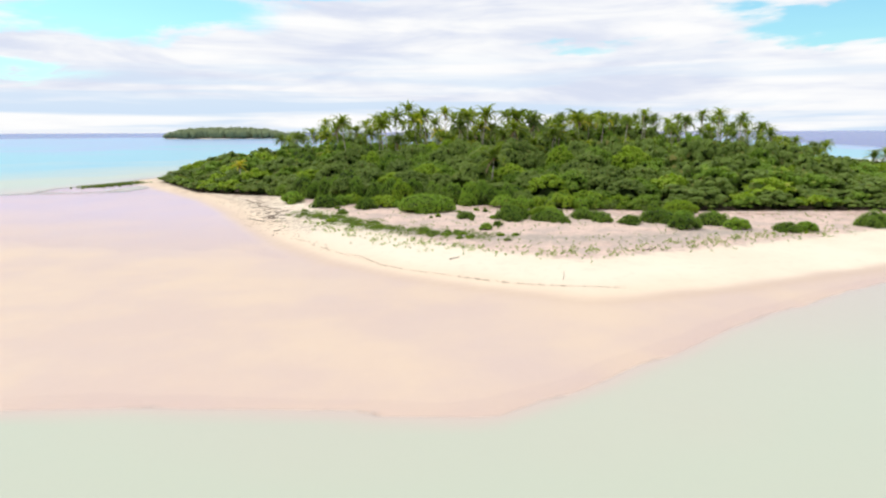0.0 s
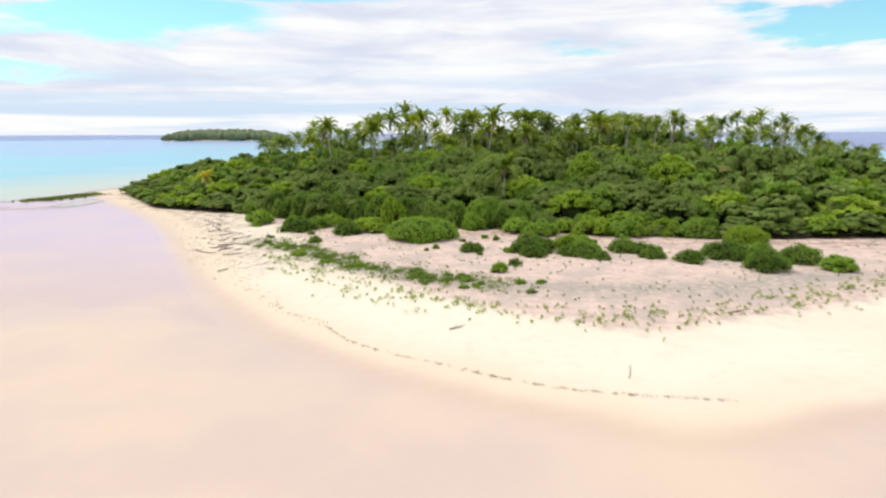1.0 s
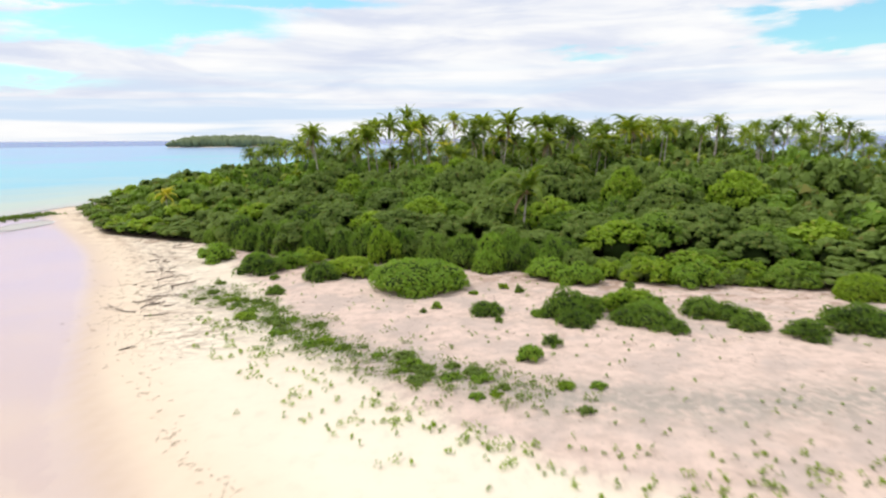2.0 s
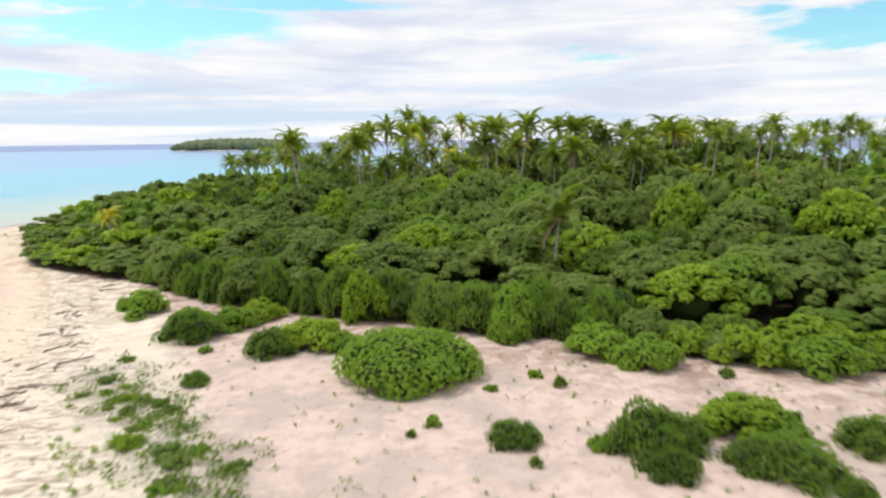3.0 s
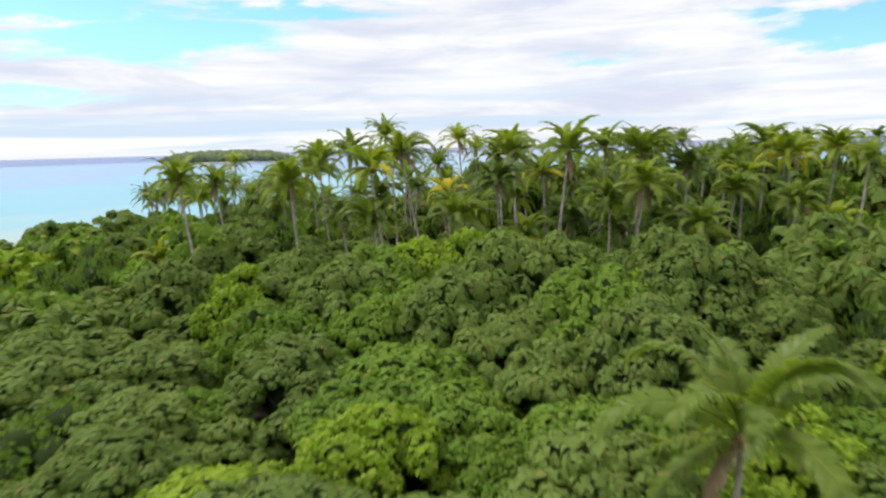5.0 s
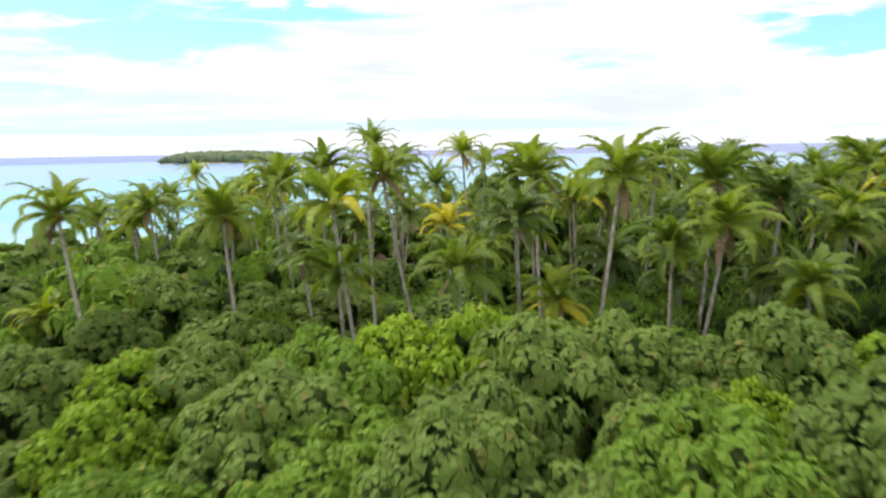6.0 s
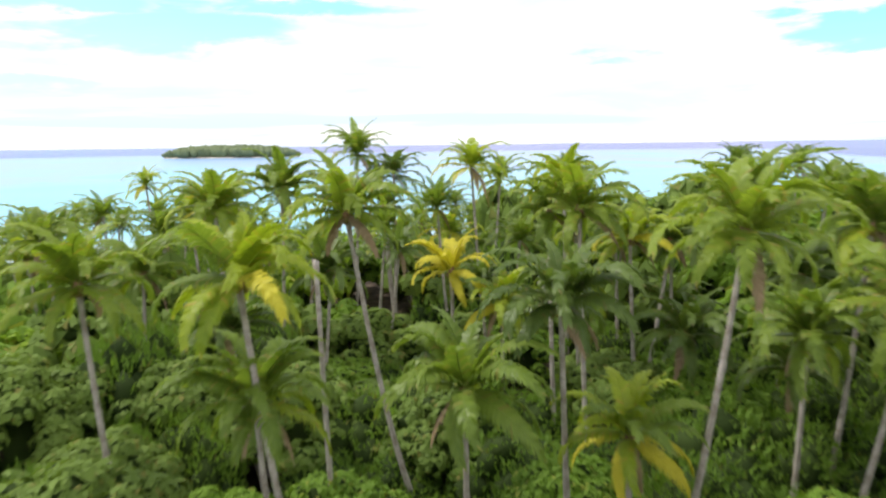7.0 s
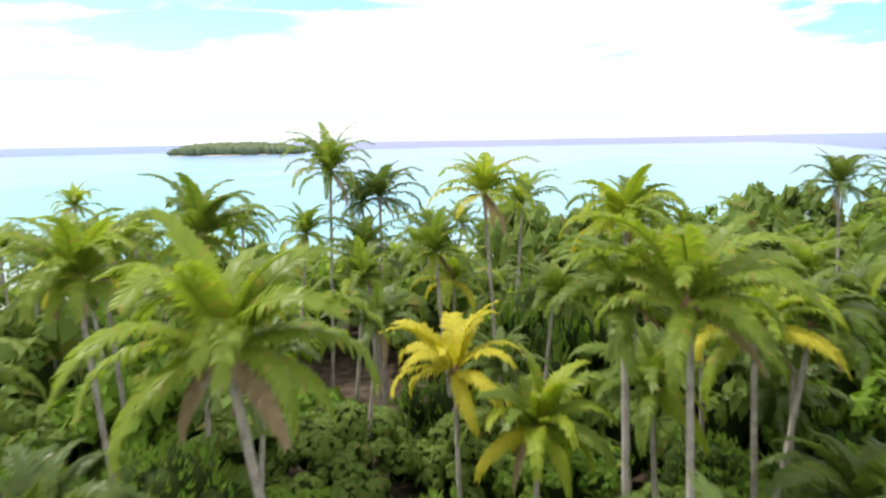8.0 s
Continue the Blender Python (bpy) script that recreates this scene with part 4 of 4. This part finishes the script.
# palms of the near grove: crown x, y, z and the foot's offset (plan units), hue, size
PALMS = [
    (7.1, 99.3, 6.25, -0.7, -0.3, "green", 1.28), (-34.6, 119.8, 4.3, 0.2, 0.3, "yellow", 0.55),
    (-5.3, 129.0, 11.9, 1.9, 0.3, "lime", 0.85), (-5.3, 129.8, 8.4, 0.6, 0.2, "green", 0.9), (0.3, 130.3, 8.6, 0.1, 0.3, "green", 0.95),
    (5.0, 131.3, 6.8, 0.1, 0.2, "lime", 0.8), (-11.5, 132.6, 11.0, 0.9, 0.3, "olive", 0.9), (-18.5, 130.3, 11.4, 1.7, 0.4, "olive", 0.85),
    (-22.0, 134.2, 5.6, 0.3, 0.2, "lime", 0.7), (-3.8, 136.0, 12.8, 2.8, 0.3, "olive", 0.95), (-0.5, 146.2, 8.9, 0.2, 0.2, "yellow", 0.9),
    (1.95, 145.3, 7.4, 0.1, 0.2, "lime", 0.9), (4.8, 140.1, 12.5, 0.7, 0.2, "olive", 1.0), (7.7, 144.0, 10.8, 0.8, 0.2, "lime", 0.85),
    (7.9, 131.2, 12.7, -2.0, 0.3, "olive", 1.0), (3.0, 131.4, 10.7, 0.6, 0.3, "dark", 0.9), (3.8, 142.0, 12.2, 0.5, 0.2, "green", 0.8),
    (13.5, 132.8, 10.2, -1.9, 0.3, "olive", 1.0), (13.3, 145.0, 12.7, -1.2, 0.3, "green", 0.95), (17.6, 136.2, 11.1, -1.0, 0.3, "dark", 0.9),
    (23.2, 143.0, 11.2, -2.0, 0.3, "green", 0.95), (16.9, 136.4, 6.6, -0.6, 0.2, "dark", 0.85), (21.5, 137.0, 9.3, -1.6, 0.3, "green", 0.9),
    (-7.7, 162.6, 14.45, 0.6, 0.3, "green", 1.1), (-5.2, 163.5, 12.95, -0.3, 0.3, "dark", 1.0), (0.5, 155.5, 13.7, 0.2, 0.3, "lime", 0.95), (2.5, 161.5, 12.65, 0.2, 0.3, "green", 0.9),
    (5.5, 150.4, 13.05, 0.4, 0.3, "lime", 0.85), (20.1, 165.0, 13.15, 0.2, 0.3, "dark", 0.95), (29.4, 175.5, 12.85, 0.3, 0.3, "dark", 0.95),
    (-33.6, 168.2, 8.35, 0.4, 0.3, "dark", 0.9), (-28.3, 173.0, 11.75, 0.4, 0.2, "lime", 0.85), (-9.7, 149.6, 12.75, 0.6, 0.2, "green", 1.0),
    (-13.6, 149.9, 11.45, 0.6, 0.2, "lime", 1.0), (-16.7, 154.0, 11.05, 0.3, 0.2, "lime", 0.9), (-18.9, 155.0, 9.85, 0.3, 0.2, "green", 0.85),
    (22.3, 146.4, 11.1, -0.8, 0.3, "green", 0.9), (26.8, 140.0, 11.8, -0.6, 0.3, "lime", 0.95), (32.8, 144.2, 12.2, -1.7, 0.3, "lime", 0.95),
    (22.9, 139.3, 10.0, -0.5, 0.3, "lime", 0.85), (52.2, 162.0, 10.25, -0.5, 0.3, "green", 0.9), (50.5, 135.6, 8.2, 0.3, 0.2, "dark", 0.9),
    (54.6, 135.2, 6.2, 0.2, 0.2, "dark", 0.9), (66.6, 139.1, 6.2, 0.2, 0.2, "lime", 0.9), (19.1, 149.4, 12.45, -0.6, 0.3, "green", 0.9),
    (51.0, 187.0, 12.75, 0.2, 0.2, "dark", 0.9), (-1.6, 154.6, 11.3, 0.2, 0.2, "green", 0.9), (-6.5, 146.0, 9.0, 0.3, 0.2, "dark", 0.9),
    (8.5, 151.0, 10.05, 0.2, 0.2, "green", 0.85), (11.0, 149.0, 9.55, -0.4, 0.2, "green", 0.85),
    (15.5, 144.0, 9.0, -0.3, 0.2, "dark", 0.8), (85.0, 160.0, 5.6, 0.2, 0.2, "dark", 1.0), (97.0, 158.0, 3.9, 0.3, 0.2, "dark", 1.0), (101.0, 160.0, 4.2, -0.2, 0.2, "green", 0.95), (60.0, 146.0, 8.6, 0.2, 0.2, "dark", 0.9),
    (57.0, 150.0, 9.45, 0.2, 0.2, "green", 0.9), (63.0, 156.0, 9.65, 0.2, 0.2, "dark", 0.9), (66.0, 164.0, 9.85, 0.2, 0.2, "green", 0.9),
    (-9.0, 138.5, 8.0, 0.3, 0.2, "dark", 0.85), (-14.5, 143.0, 9.4, 0.4, 0.2, "green", 0.9), (-24.5, 150.0, 8.85, 0.3, 0.2, "lime", 0.9), (-22.0, 147.5, 10.25, 0.5, 0.2, "green", 0.9),
    (9.8, 142.0, 6.8, 0.2, 0.2, "dark", 0.95), (11.5, 134.8, 8.8, -0.6, 0.2, "green", 0.9), (16.8, 131.0, 7.4, -0.2, 0.2, "green", 0.9), (24.5, 133.5, 8.6, -0.5, 0.2, "green", 0.9),
    (27.5, 134.5, 6.8, -0.2, 0.2, "lime", 0.85), (-29.0, 158.0, 9.25, 0.4, 0.2, "green", 0.9), (-33.0, 161.5, 8.45, 0.4, 0.2, "dark", 0.9), (-27.0, 163.0, 10.05, 0.3, 0.2, "green", 0.9),
    (12.0, 152.0, 5.85, 0.1, 0.2, "dark", 0.9), (-5.0, 156.0, 9.85, 0.2, 0.2, "green", 0.9), (5.5, 146.0, 8.4, 0.2, 0.2, "green", 0.85),
    (7.0, 156.0, 9.75, 0.3, 0.2, "green", 0.95), (10.5, 158.0, 9.35, -0.4, 0.2, "lime", 0.9), (14.0, 155.0, 10.05, 0.5, 0.2, "green", 0.95), (17.5, 158.0, 8.25, -0.3, 0.2, "dark", 0.9),
    (21.0, 154.0, 8.05, -0.6, 0.2, "green", 0.95), (24.5, 157.0, 8.55, 0.4, 0.2, "lime", 0.9), (28.0, 152.0, 7.85, -0.5, 0.2, "green", 0.95), (3.5, 155.5, 9.15, 0.3, 0.2, "green", 0.9),
    (-1.0, 158.0, 9.35, -0.3, 0.2, "lime", 0.9), (26.0, 148.0, 7.45, 0.6, 0.2, "dark", 0.9), (18.5, 133.8, 5.6, 0.2, 0.2, "green", 0.85), (13.0, 138.5, 6.4, 0.3, 0.2, "dark", 0.9),
    (27.5, 146.0, 12.6, -0.8, 0.2, "green", 0.95), (31.0, 150.0, 11.85, 0.5, 0.2, "lime", 0.95), (30.0, 158.0, 12.05, -0.4, 0.2, "green", 0.95), (36.5, 152.0, 11.65, 0.4, 0.2, "dark", 0.95), (40.5, 158.0, 11.85, -0.6, 0.2, "green", 0.95),
    (-11.9, 145.4, 12.1, 0.5, 0.2, "olive", 1.0), (14.2, 136.5, 12.2, -1.0, 0.3, "green", 1.0), (10.0, 145.7, 10.4, -1.6, 0.2, "dark", 0.8),
    (-5.2, 158.0, 10.9, 0.3, 0.2, "dark", 0.9), (-6.4, 164.6, 12.6, 0.5, 0.2, "dark", 0.8), (-8.9, 161.5, 11.2, -0.3, 0.2, "green", 0.8),
]
for _i, (_x, _y, _z, _a, _b, _hue, _s) in enumerate(PALMS):
    _a += 1.3 * math.sin(_i * 2.1) if abs(_a) < 0.65 and _i > 20 else 0  # the rows behind lean as the wind left them
    palm(_x * K, _y * K, _z * K, (_a * K, _b * K), _hue, _s * 1.02, 15 if _i == 0 else 16 if _hue == "yellow" else 22 + _i % 4, 0 if _hue == "yellow" else 1 + _i % 2, _i, near=_y < 152 and abs(_x) < 36)


def build_far_palms():
    rng = np.random.default_rng(21)
    taken = [(p[0], p[1]) for p in PALMS]
    made, tries = 0, 0
    while made < 178 and tries < 12000:
        tries += 1
        x, y = (rng.uniform(-42, 96), rng.uniform(132, 190)) if made < 120 else ((rng.uniform(26, 118), rng.uniform(132, 182)) if made < 164 else (rng.uniform(-40, -22), rng.uniform(150, 190)))
        if inside_distance(THICKET, np.array([x]), np.array([y]))[0] < 4 or (abs(x) < 12 and y < 150):
            continue
        if y < 150 - 0.35 * min(0, x + 5) and x < 12:
            continue
        if x > 40 and y < 134 + (x - 40) * 0.25 or x / y > 0.545 or x < -0.385 * (y - 68):
            continue
        if min(math.hypot(x - a, y - b) for a, b in taken) < 3.0:
            continue
        taken.append((x, y))
        side = x / y  # lower towards the eastern end of the grove
        z = rng.uniform(7.2 if x < 20 else 9.0, (12.2 if x < 20 else 13.2) if x > -6 else 10.4) * (1.0 - 0.28 * float(smoothstep(side, 0.41, 0.47)) - 0.2 * float(smoothstep(side, 0.47, 0.52)))
        if 120 <= made < 164:
            z = min(z, rng.uniform(5.4, 8.6))
        if x < -24:
            z = min(z, rng.uniform(7.2, 9.4))
        if -14 < x < 30:
            z = min(z, rng.uniform(7.0, 9.6))
        hue = rng.choice(["green", "dark", "olive"], p=[0.4, 0.35, 0.25])
        palm(x * K, y * K, z * K, (rng.uniform(-1.9, 1.9) * K, rng.uniform(-0.9, 0.9) * K), str(hue), rng.uniform(0.72, 0.92), 22, 1, 100 + made, near=False)
        made += 1


build_far_palms()


def palm_stump(x, y, z, lean):
    """A dead palm that has lost its crown: a bare trunk with a broken top."""
    rng = np.random.default_rng(77)
    bx, by = (x + lean) * K, y * K
    bz = ground_at(bx, by) - 0.15
    v, q = trunk_mesh((0, 0, 0), (x * K - bx, 0, z * K - bz), rng, 0.15)
    tip = np.arange(len(v) - 8, len(v))
    v[tip] += rng.uniform(-0.05, 0.16, (8, 1)) * np.array([0, 0, 1.0])
    cap = np.array([[tip[0], tip[i], tip[i + 1]] for i in range(1, 7)])
    ob = tagged(new("palm_stump", mesh_of("palm_stump", v, [q, cap], [TRUNK], smooth=True)), "bare grey trunk of a dead palm with a broken top", "dead palm")
    ob.matrix_basis = pose(bx, by, bz)


palm_stump(-4.2, 132.8, 11.7, 0.4)


# ---- small growth on the beach ----
def tuft_field(name, label, spots, mat, leaf, per, seed, tall=0.0, wide=0.12):
    """Small plants: one flat rosette each, or an upright bunch of several where they are tall."""
    rng = np.random.default_rng(seed)
    pts = np.array([(x * K, y * K) for x, y in spots])
    z = ground_height(pts[:, 0], pts[:, 1])
    p = np.concatenate([pts, z[:, None] + 0.02], axis=1)
    if tall:
        many = 6
        size = rng.uniform(0.45, 1.25, (len(p), 1, 1))
        up = np.linspace(0.08, 1.0, many)[None, :, None]
        shift = np.concatenate([rng.normal(size=(len(p), many, 2)) * wide * (1.1 - 0.6 * up), tall * up + 0 * size], axis=2) * size
        p = (p[:, None] + shift).reshape(-1, 3)
    nrm = np.tile(np.array([[0, 0, 1.0]]), (len(p), 1)) + rng.normal(size=(len(p), 3)) * (0.45 if tall else 0.15)
    nrm /= np.linalg.norm(nrm, axis=1)[:, None]
    v, q = rosettes(p, nrm, rng, leaf, per, 0.1)
    tagged(new(name, mesh_of(name, v, [q], [mat])), label, "plants", kind="stuff")


def along(line, count, spread, rng, clump=1):
    """Points strewn along a line of the plan, in clumps."""
    line = np.array(line, dtype=float)
    cum = np.concatenate([[0], np.cumsum(np.hypot(*np.diff(line, axis=0).T))])
    out = []
    for _ in range(count):
        s = rng.uniform(0, cum[-1])
        cx, cy = np.interp(s, cum, line[:, 0]) + rng.normal() * spread, np.interp(s, cum, line[:, 1]) + rng.normal() * spread
        out += [(cx + rng.normal() * 0.22, cy + rng.normal() * 0.16) for _ in range(clump)] if clump > 1 else [(cx, cy)]
    return out


CREEPER = [(-14.7, 76.6), (-11.3, 71.2), (-7.4, 66.1), (-4.4, 62.6), (-1.9, 60.9), (-0.2, 59.0), (2.0, 58.0), (5.8, 56.1), (7.5, 55.2), (11.9, 55.6), (17, 57.4), (25.8, 61.8), (32.6, 65.3), (40, 68.9)]


def build_small_growth():
    rng = np.random.default_rng(31)
    tuft_field("shore_weed", "low olive-green weed on the bar off the point", along(BAR, 170, 1.0, rng, 2), HELIO, 0.24, 5, 4, 0.4, 0.3)
    tuft_field("beach_creeper", "low grey-green bushes and creeper along the berm", along(BERM[:6], 210, 1.15, rng, 3), HELIO, 0.115, 5, 1, 0.34, 0.34)
    tuft_field("beach_creeper", "fresh green creeper tufts along the berm", along(BERM[:5], 70, 0.9, rng, 3), SCAEV, 0.11, 5, 5, 0.34, 0.28)
    tuft_field("beach_grass", "upright yellow-green seedlings along the top of the beach", along(CREEPER, 190, 1.0, rng, 2), LIME, 0.115, 4, 2, 0.26, 0.12)
    tuft_field("beach_grass", "upright dark green seedlings along the top of the beach", along(CREEPER, 190, 1.5, rng, 1), PEMPH, 0.10, 4, 6, 0.26, 0.09)
    spots = []
    while len(spots) < 420:
        x, y = rng.uniform(-18, 48), rng.uniform(52, 92)
        if inside_distance(THICKET, np.array([x]), np.array([y]))[0] < -0.5 and inside_distance(ISLAND, np.array([x]), np.array([y]))[0] > 10:
            spots.append((x, y))
    tuft_field("seedlings", "scattered dark seedlings on the grey flat", spots, PEMPH, 0.10, 4, 3, 0.2, 0.08)


build_small_growth()

# ---- wrack line and driftwood ----
WRACK_LINE = [(-6.7, 55.6), (-5.0, 52.7), (-3.0, 50.8), (-1.2, 49.5), (0.4, 48.5), (2.4, 47.0), (5.0, 45.7), (7.8, 44.9), (11.4, 44.3)]


def build_wrack():
    rng = np.random.default_rng(41)
    spots = along(WRACK_LINE, 170, 0.06, rng, 1) + along([(-15.1, 68), (-12.5, 63.4), (-9.2, 58.3), (-6.7, 55.6)], 70, 0.3, rng, 1) + along([(-24, 90), (-20, 80), (-15, 70)], 420, 1.8, rng, 1) + along([(-32, 105), (-24, 92)], 340, 1.9, rng, 1) + along(THICKET[3:16], 700, 1.1, rng, 1) + along([(-12, 88), (2, 80), (14, 74), (30, 70)], 420, 4.5, rng, 1)
    pts = np.array([(x * K, y * K) for x, y in spots])
    z = ground_height(pts[:, 0], pts[:, 1])
    pieces = []
    for (x, y), h in zip(pts, z):
        a, ln = rng.uniform(0, 3.14), rng.uniform(0.12, 0.5)
        d = np.array([math.cos(a), math.sin(a), 0]) * ln
        c = np.array([x, y, h + 0.02])
        pieces.append(tube([c - d * 0.5, c + np.array([0, 0, 0.03]), c + d * 0.5], [0.008, 0.018, 0.006], 4))
    v, q = join(pieces)
    tagged(new("wrack_line", mesh_of("wrack_line", v, [q], [WRACK])), "thin dark line of dry weed and twigs on the beach", "debris", kind="stuff")


build_wrack()


def driftwood(x, y, length, turn, seed, upright=False):
    rng = np.random.default_rng(seed)
    s = np.linspace(0, 1, 9)
    pieces = []
    main = np.stack([(s - 0.4) * length, 0.06 * length * np.sin(s * 5), 0.09 + 0.10 * length * s * s * (1 if not upright else 2)], axis=-1)
    pieces.append(tube(main, 0.065 * (1 - 0.8 * s) + 0.012, 6))
    for i in range(4):
        at = main[3 + i]
        a = rng.uniform(0.5, 1.2) * (1 if i % 2 else -1)
        q = np.linspace(0, 1, 6)
        ln = length * rng.uniform(0.2, 0.4)
        pieces.append(tube(at + np.stack([np.cos(a) * ln * q, np.sin(a) * ln * q, ln * 0.4 * q * rng.uniform(0.2, 1)], axis=-1), 0.035 * (1 - 0.85 * q) + 0.007, 5))
    v, qd = join(pieces)
    ob = tagged(new("driftwood", mesh_of("driftwood", v, [qd], [DRIFT], smooth=True)), "bleached grey driftwood branch lying on the sand", "driftwood", "driftwood on the beach")
    ob.matrix_basis = pose(x * K, y * K, ground_at(x * K, y * K) - 0.05, 0, 0, turn)


for _i, (_x, _y, _l, _t) in enumerate([(-21.2, 79.4, 3.6, 160), (-20.2, 80.6, 2.4, 80), (-20.3, 87.0, 2.6, 30), (-24.6, 93.5, 2.2, 120), (-22.6, 89.5, 2.5, 60),
                                       (-27.6, 100.0, 3.0, 140), (-17.2, 71.1, 1.2, 50), (-18.6, 78.0, 2.2, 10), (16.5, 56.5, 2.0, 20), (-19.3, 83.5, 2.4, 200), (0.6, 54.3, 1.3, 35)]):
    driftwood(_x, _y, _l, _t, 60 + _i)


_rng = np.random.default_rng(88)
for _i in range(26):
    _s = _rng.uniform()
    driftwood(-18.6 - 9.5 * _s + _rng.normal() * 1.1, 78 + 26 * _s + _rng.normal() * 1.5, _rng.uniform(0.7, 1.8), _rng.uniform(0, 360), 80 + _i)


def stick(x, y, height):
    """A thin dead branch stuck upright in the sand."""
    q = np.linspace(0, 1, 7)
    stem = tube(np.stack([0.10 * np.sin(q * 2.5), 0.05 * q, -0.12 + q * (height + 0.12)], axis=-1), 0.035 * (1 - 0.7 * q) + 0.006, 6)
    at = stem[0].reshape(7, 6, 3)[4].mean(0)
    twig = tube(at + np.stack([-0.25 * q, 0.04 * q, 0.22 * q], axis=-1) * height, 0.014 * (1 - 0.7 * q) + 0.004, 5)
    v, qd = join([stem, twig])
    ob = tagged(new("dead_branch", mesh_of("dead_branch", v, [qd], [DRIFT], smooth=True)), "thin dead branch standing upright in the sand", "branch")
    ob.matrix_basis = pose(x * K, y * K, ground_at(x * K, y * K))


stick(7.9, 46.8, 0.8)


# ---- the far islet ----
def build_islet():
    rng = np.random.default_rng(51)
    root = tagged(new("islet"), "low far islet with a pale beach and dense dark green woods, paled by haze", "island")
    root.matrix_basis = pose(-284 * K, 938 * K, 0)
    length, depth = 83 * K, 34 * K
    iv, it = ico()
    a = np.linspace(0, 6.283, 49)[:-1]
    rim = np.stack([np.cos(a) * length, np.sin(a) * depth, 0 * a - 0.5], axis=-1)
    inner = np.stack([np.cos(a) * length * 0.96, np.sin(a) * depth * 0.9, 0 * a + 1.6], axis=-1)
    n = len(a)
    i = np.arange(n)
    q = np.stack([i, (i + 1) % n, (i + 1) % n + n, i + n], axis=-1)
    v = np.concatenate([rim, inner, [[0, 0, 2.0]]])
    t = np.stack([i + n, (i + 1) % n + n, np.full(n, 2 * n)], axis=-1)
    part("beach", mesh_of("beach", v, [q, t], [SAND]), root)
    vs, ts, k = [], [], 0
    for j in range(560):
        x, y = rng.uniform(-0.97, 0.97), rng.uniform(-0.9, 0.5)
        if x * x + y * y > 0.94:
            continue
        edge = 1 - abs(x) ** 3
        h = (5 + 12 * edge + rng.uniform(-2, 2.5)) * (0.75 + 0.25 * smoothstep(y, -0.9, -0.4))
        r = rng.uniform(4, 7)
        p = iv * np.array([r, r, h * 0.55]) * rng.uniform(0.8, 1.15, (len(iv), 1)) + np.array([x * length, y * depth, 1.5 + h * 0.5])
        vs.append(p), ts.append(it + k)
        k += len(p)
    part("woodland", mesh_of("woodland", np.concatenate(vs), [np.concatenate(ts)], [HAZED_WOODS]), root)


build_islet()
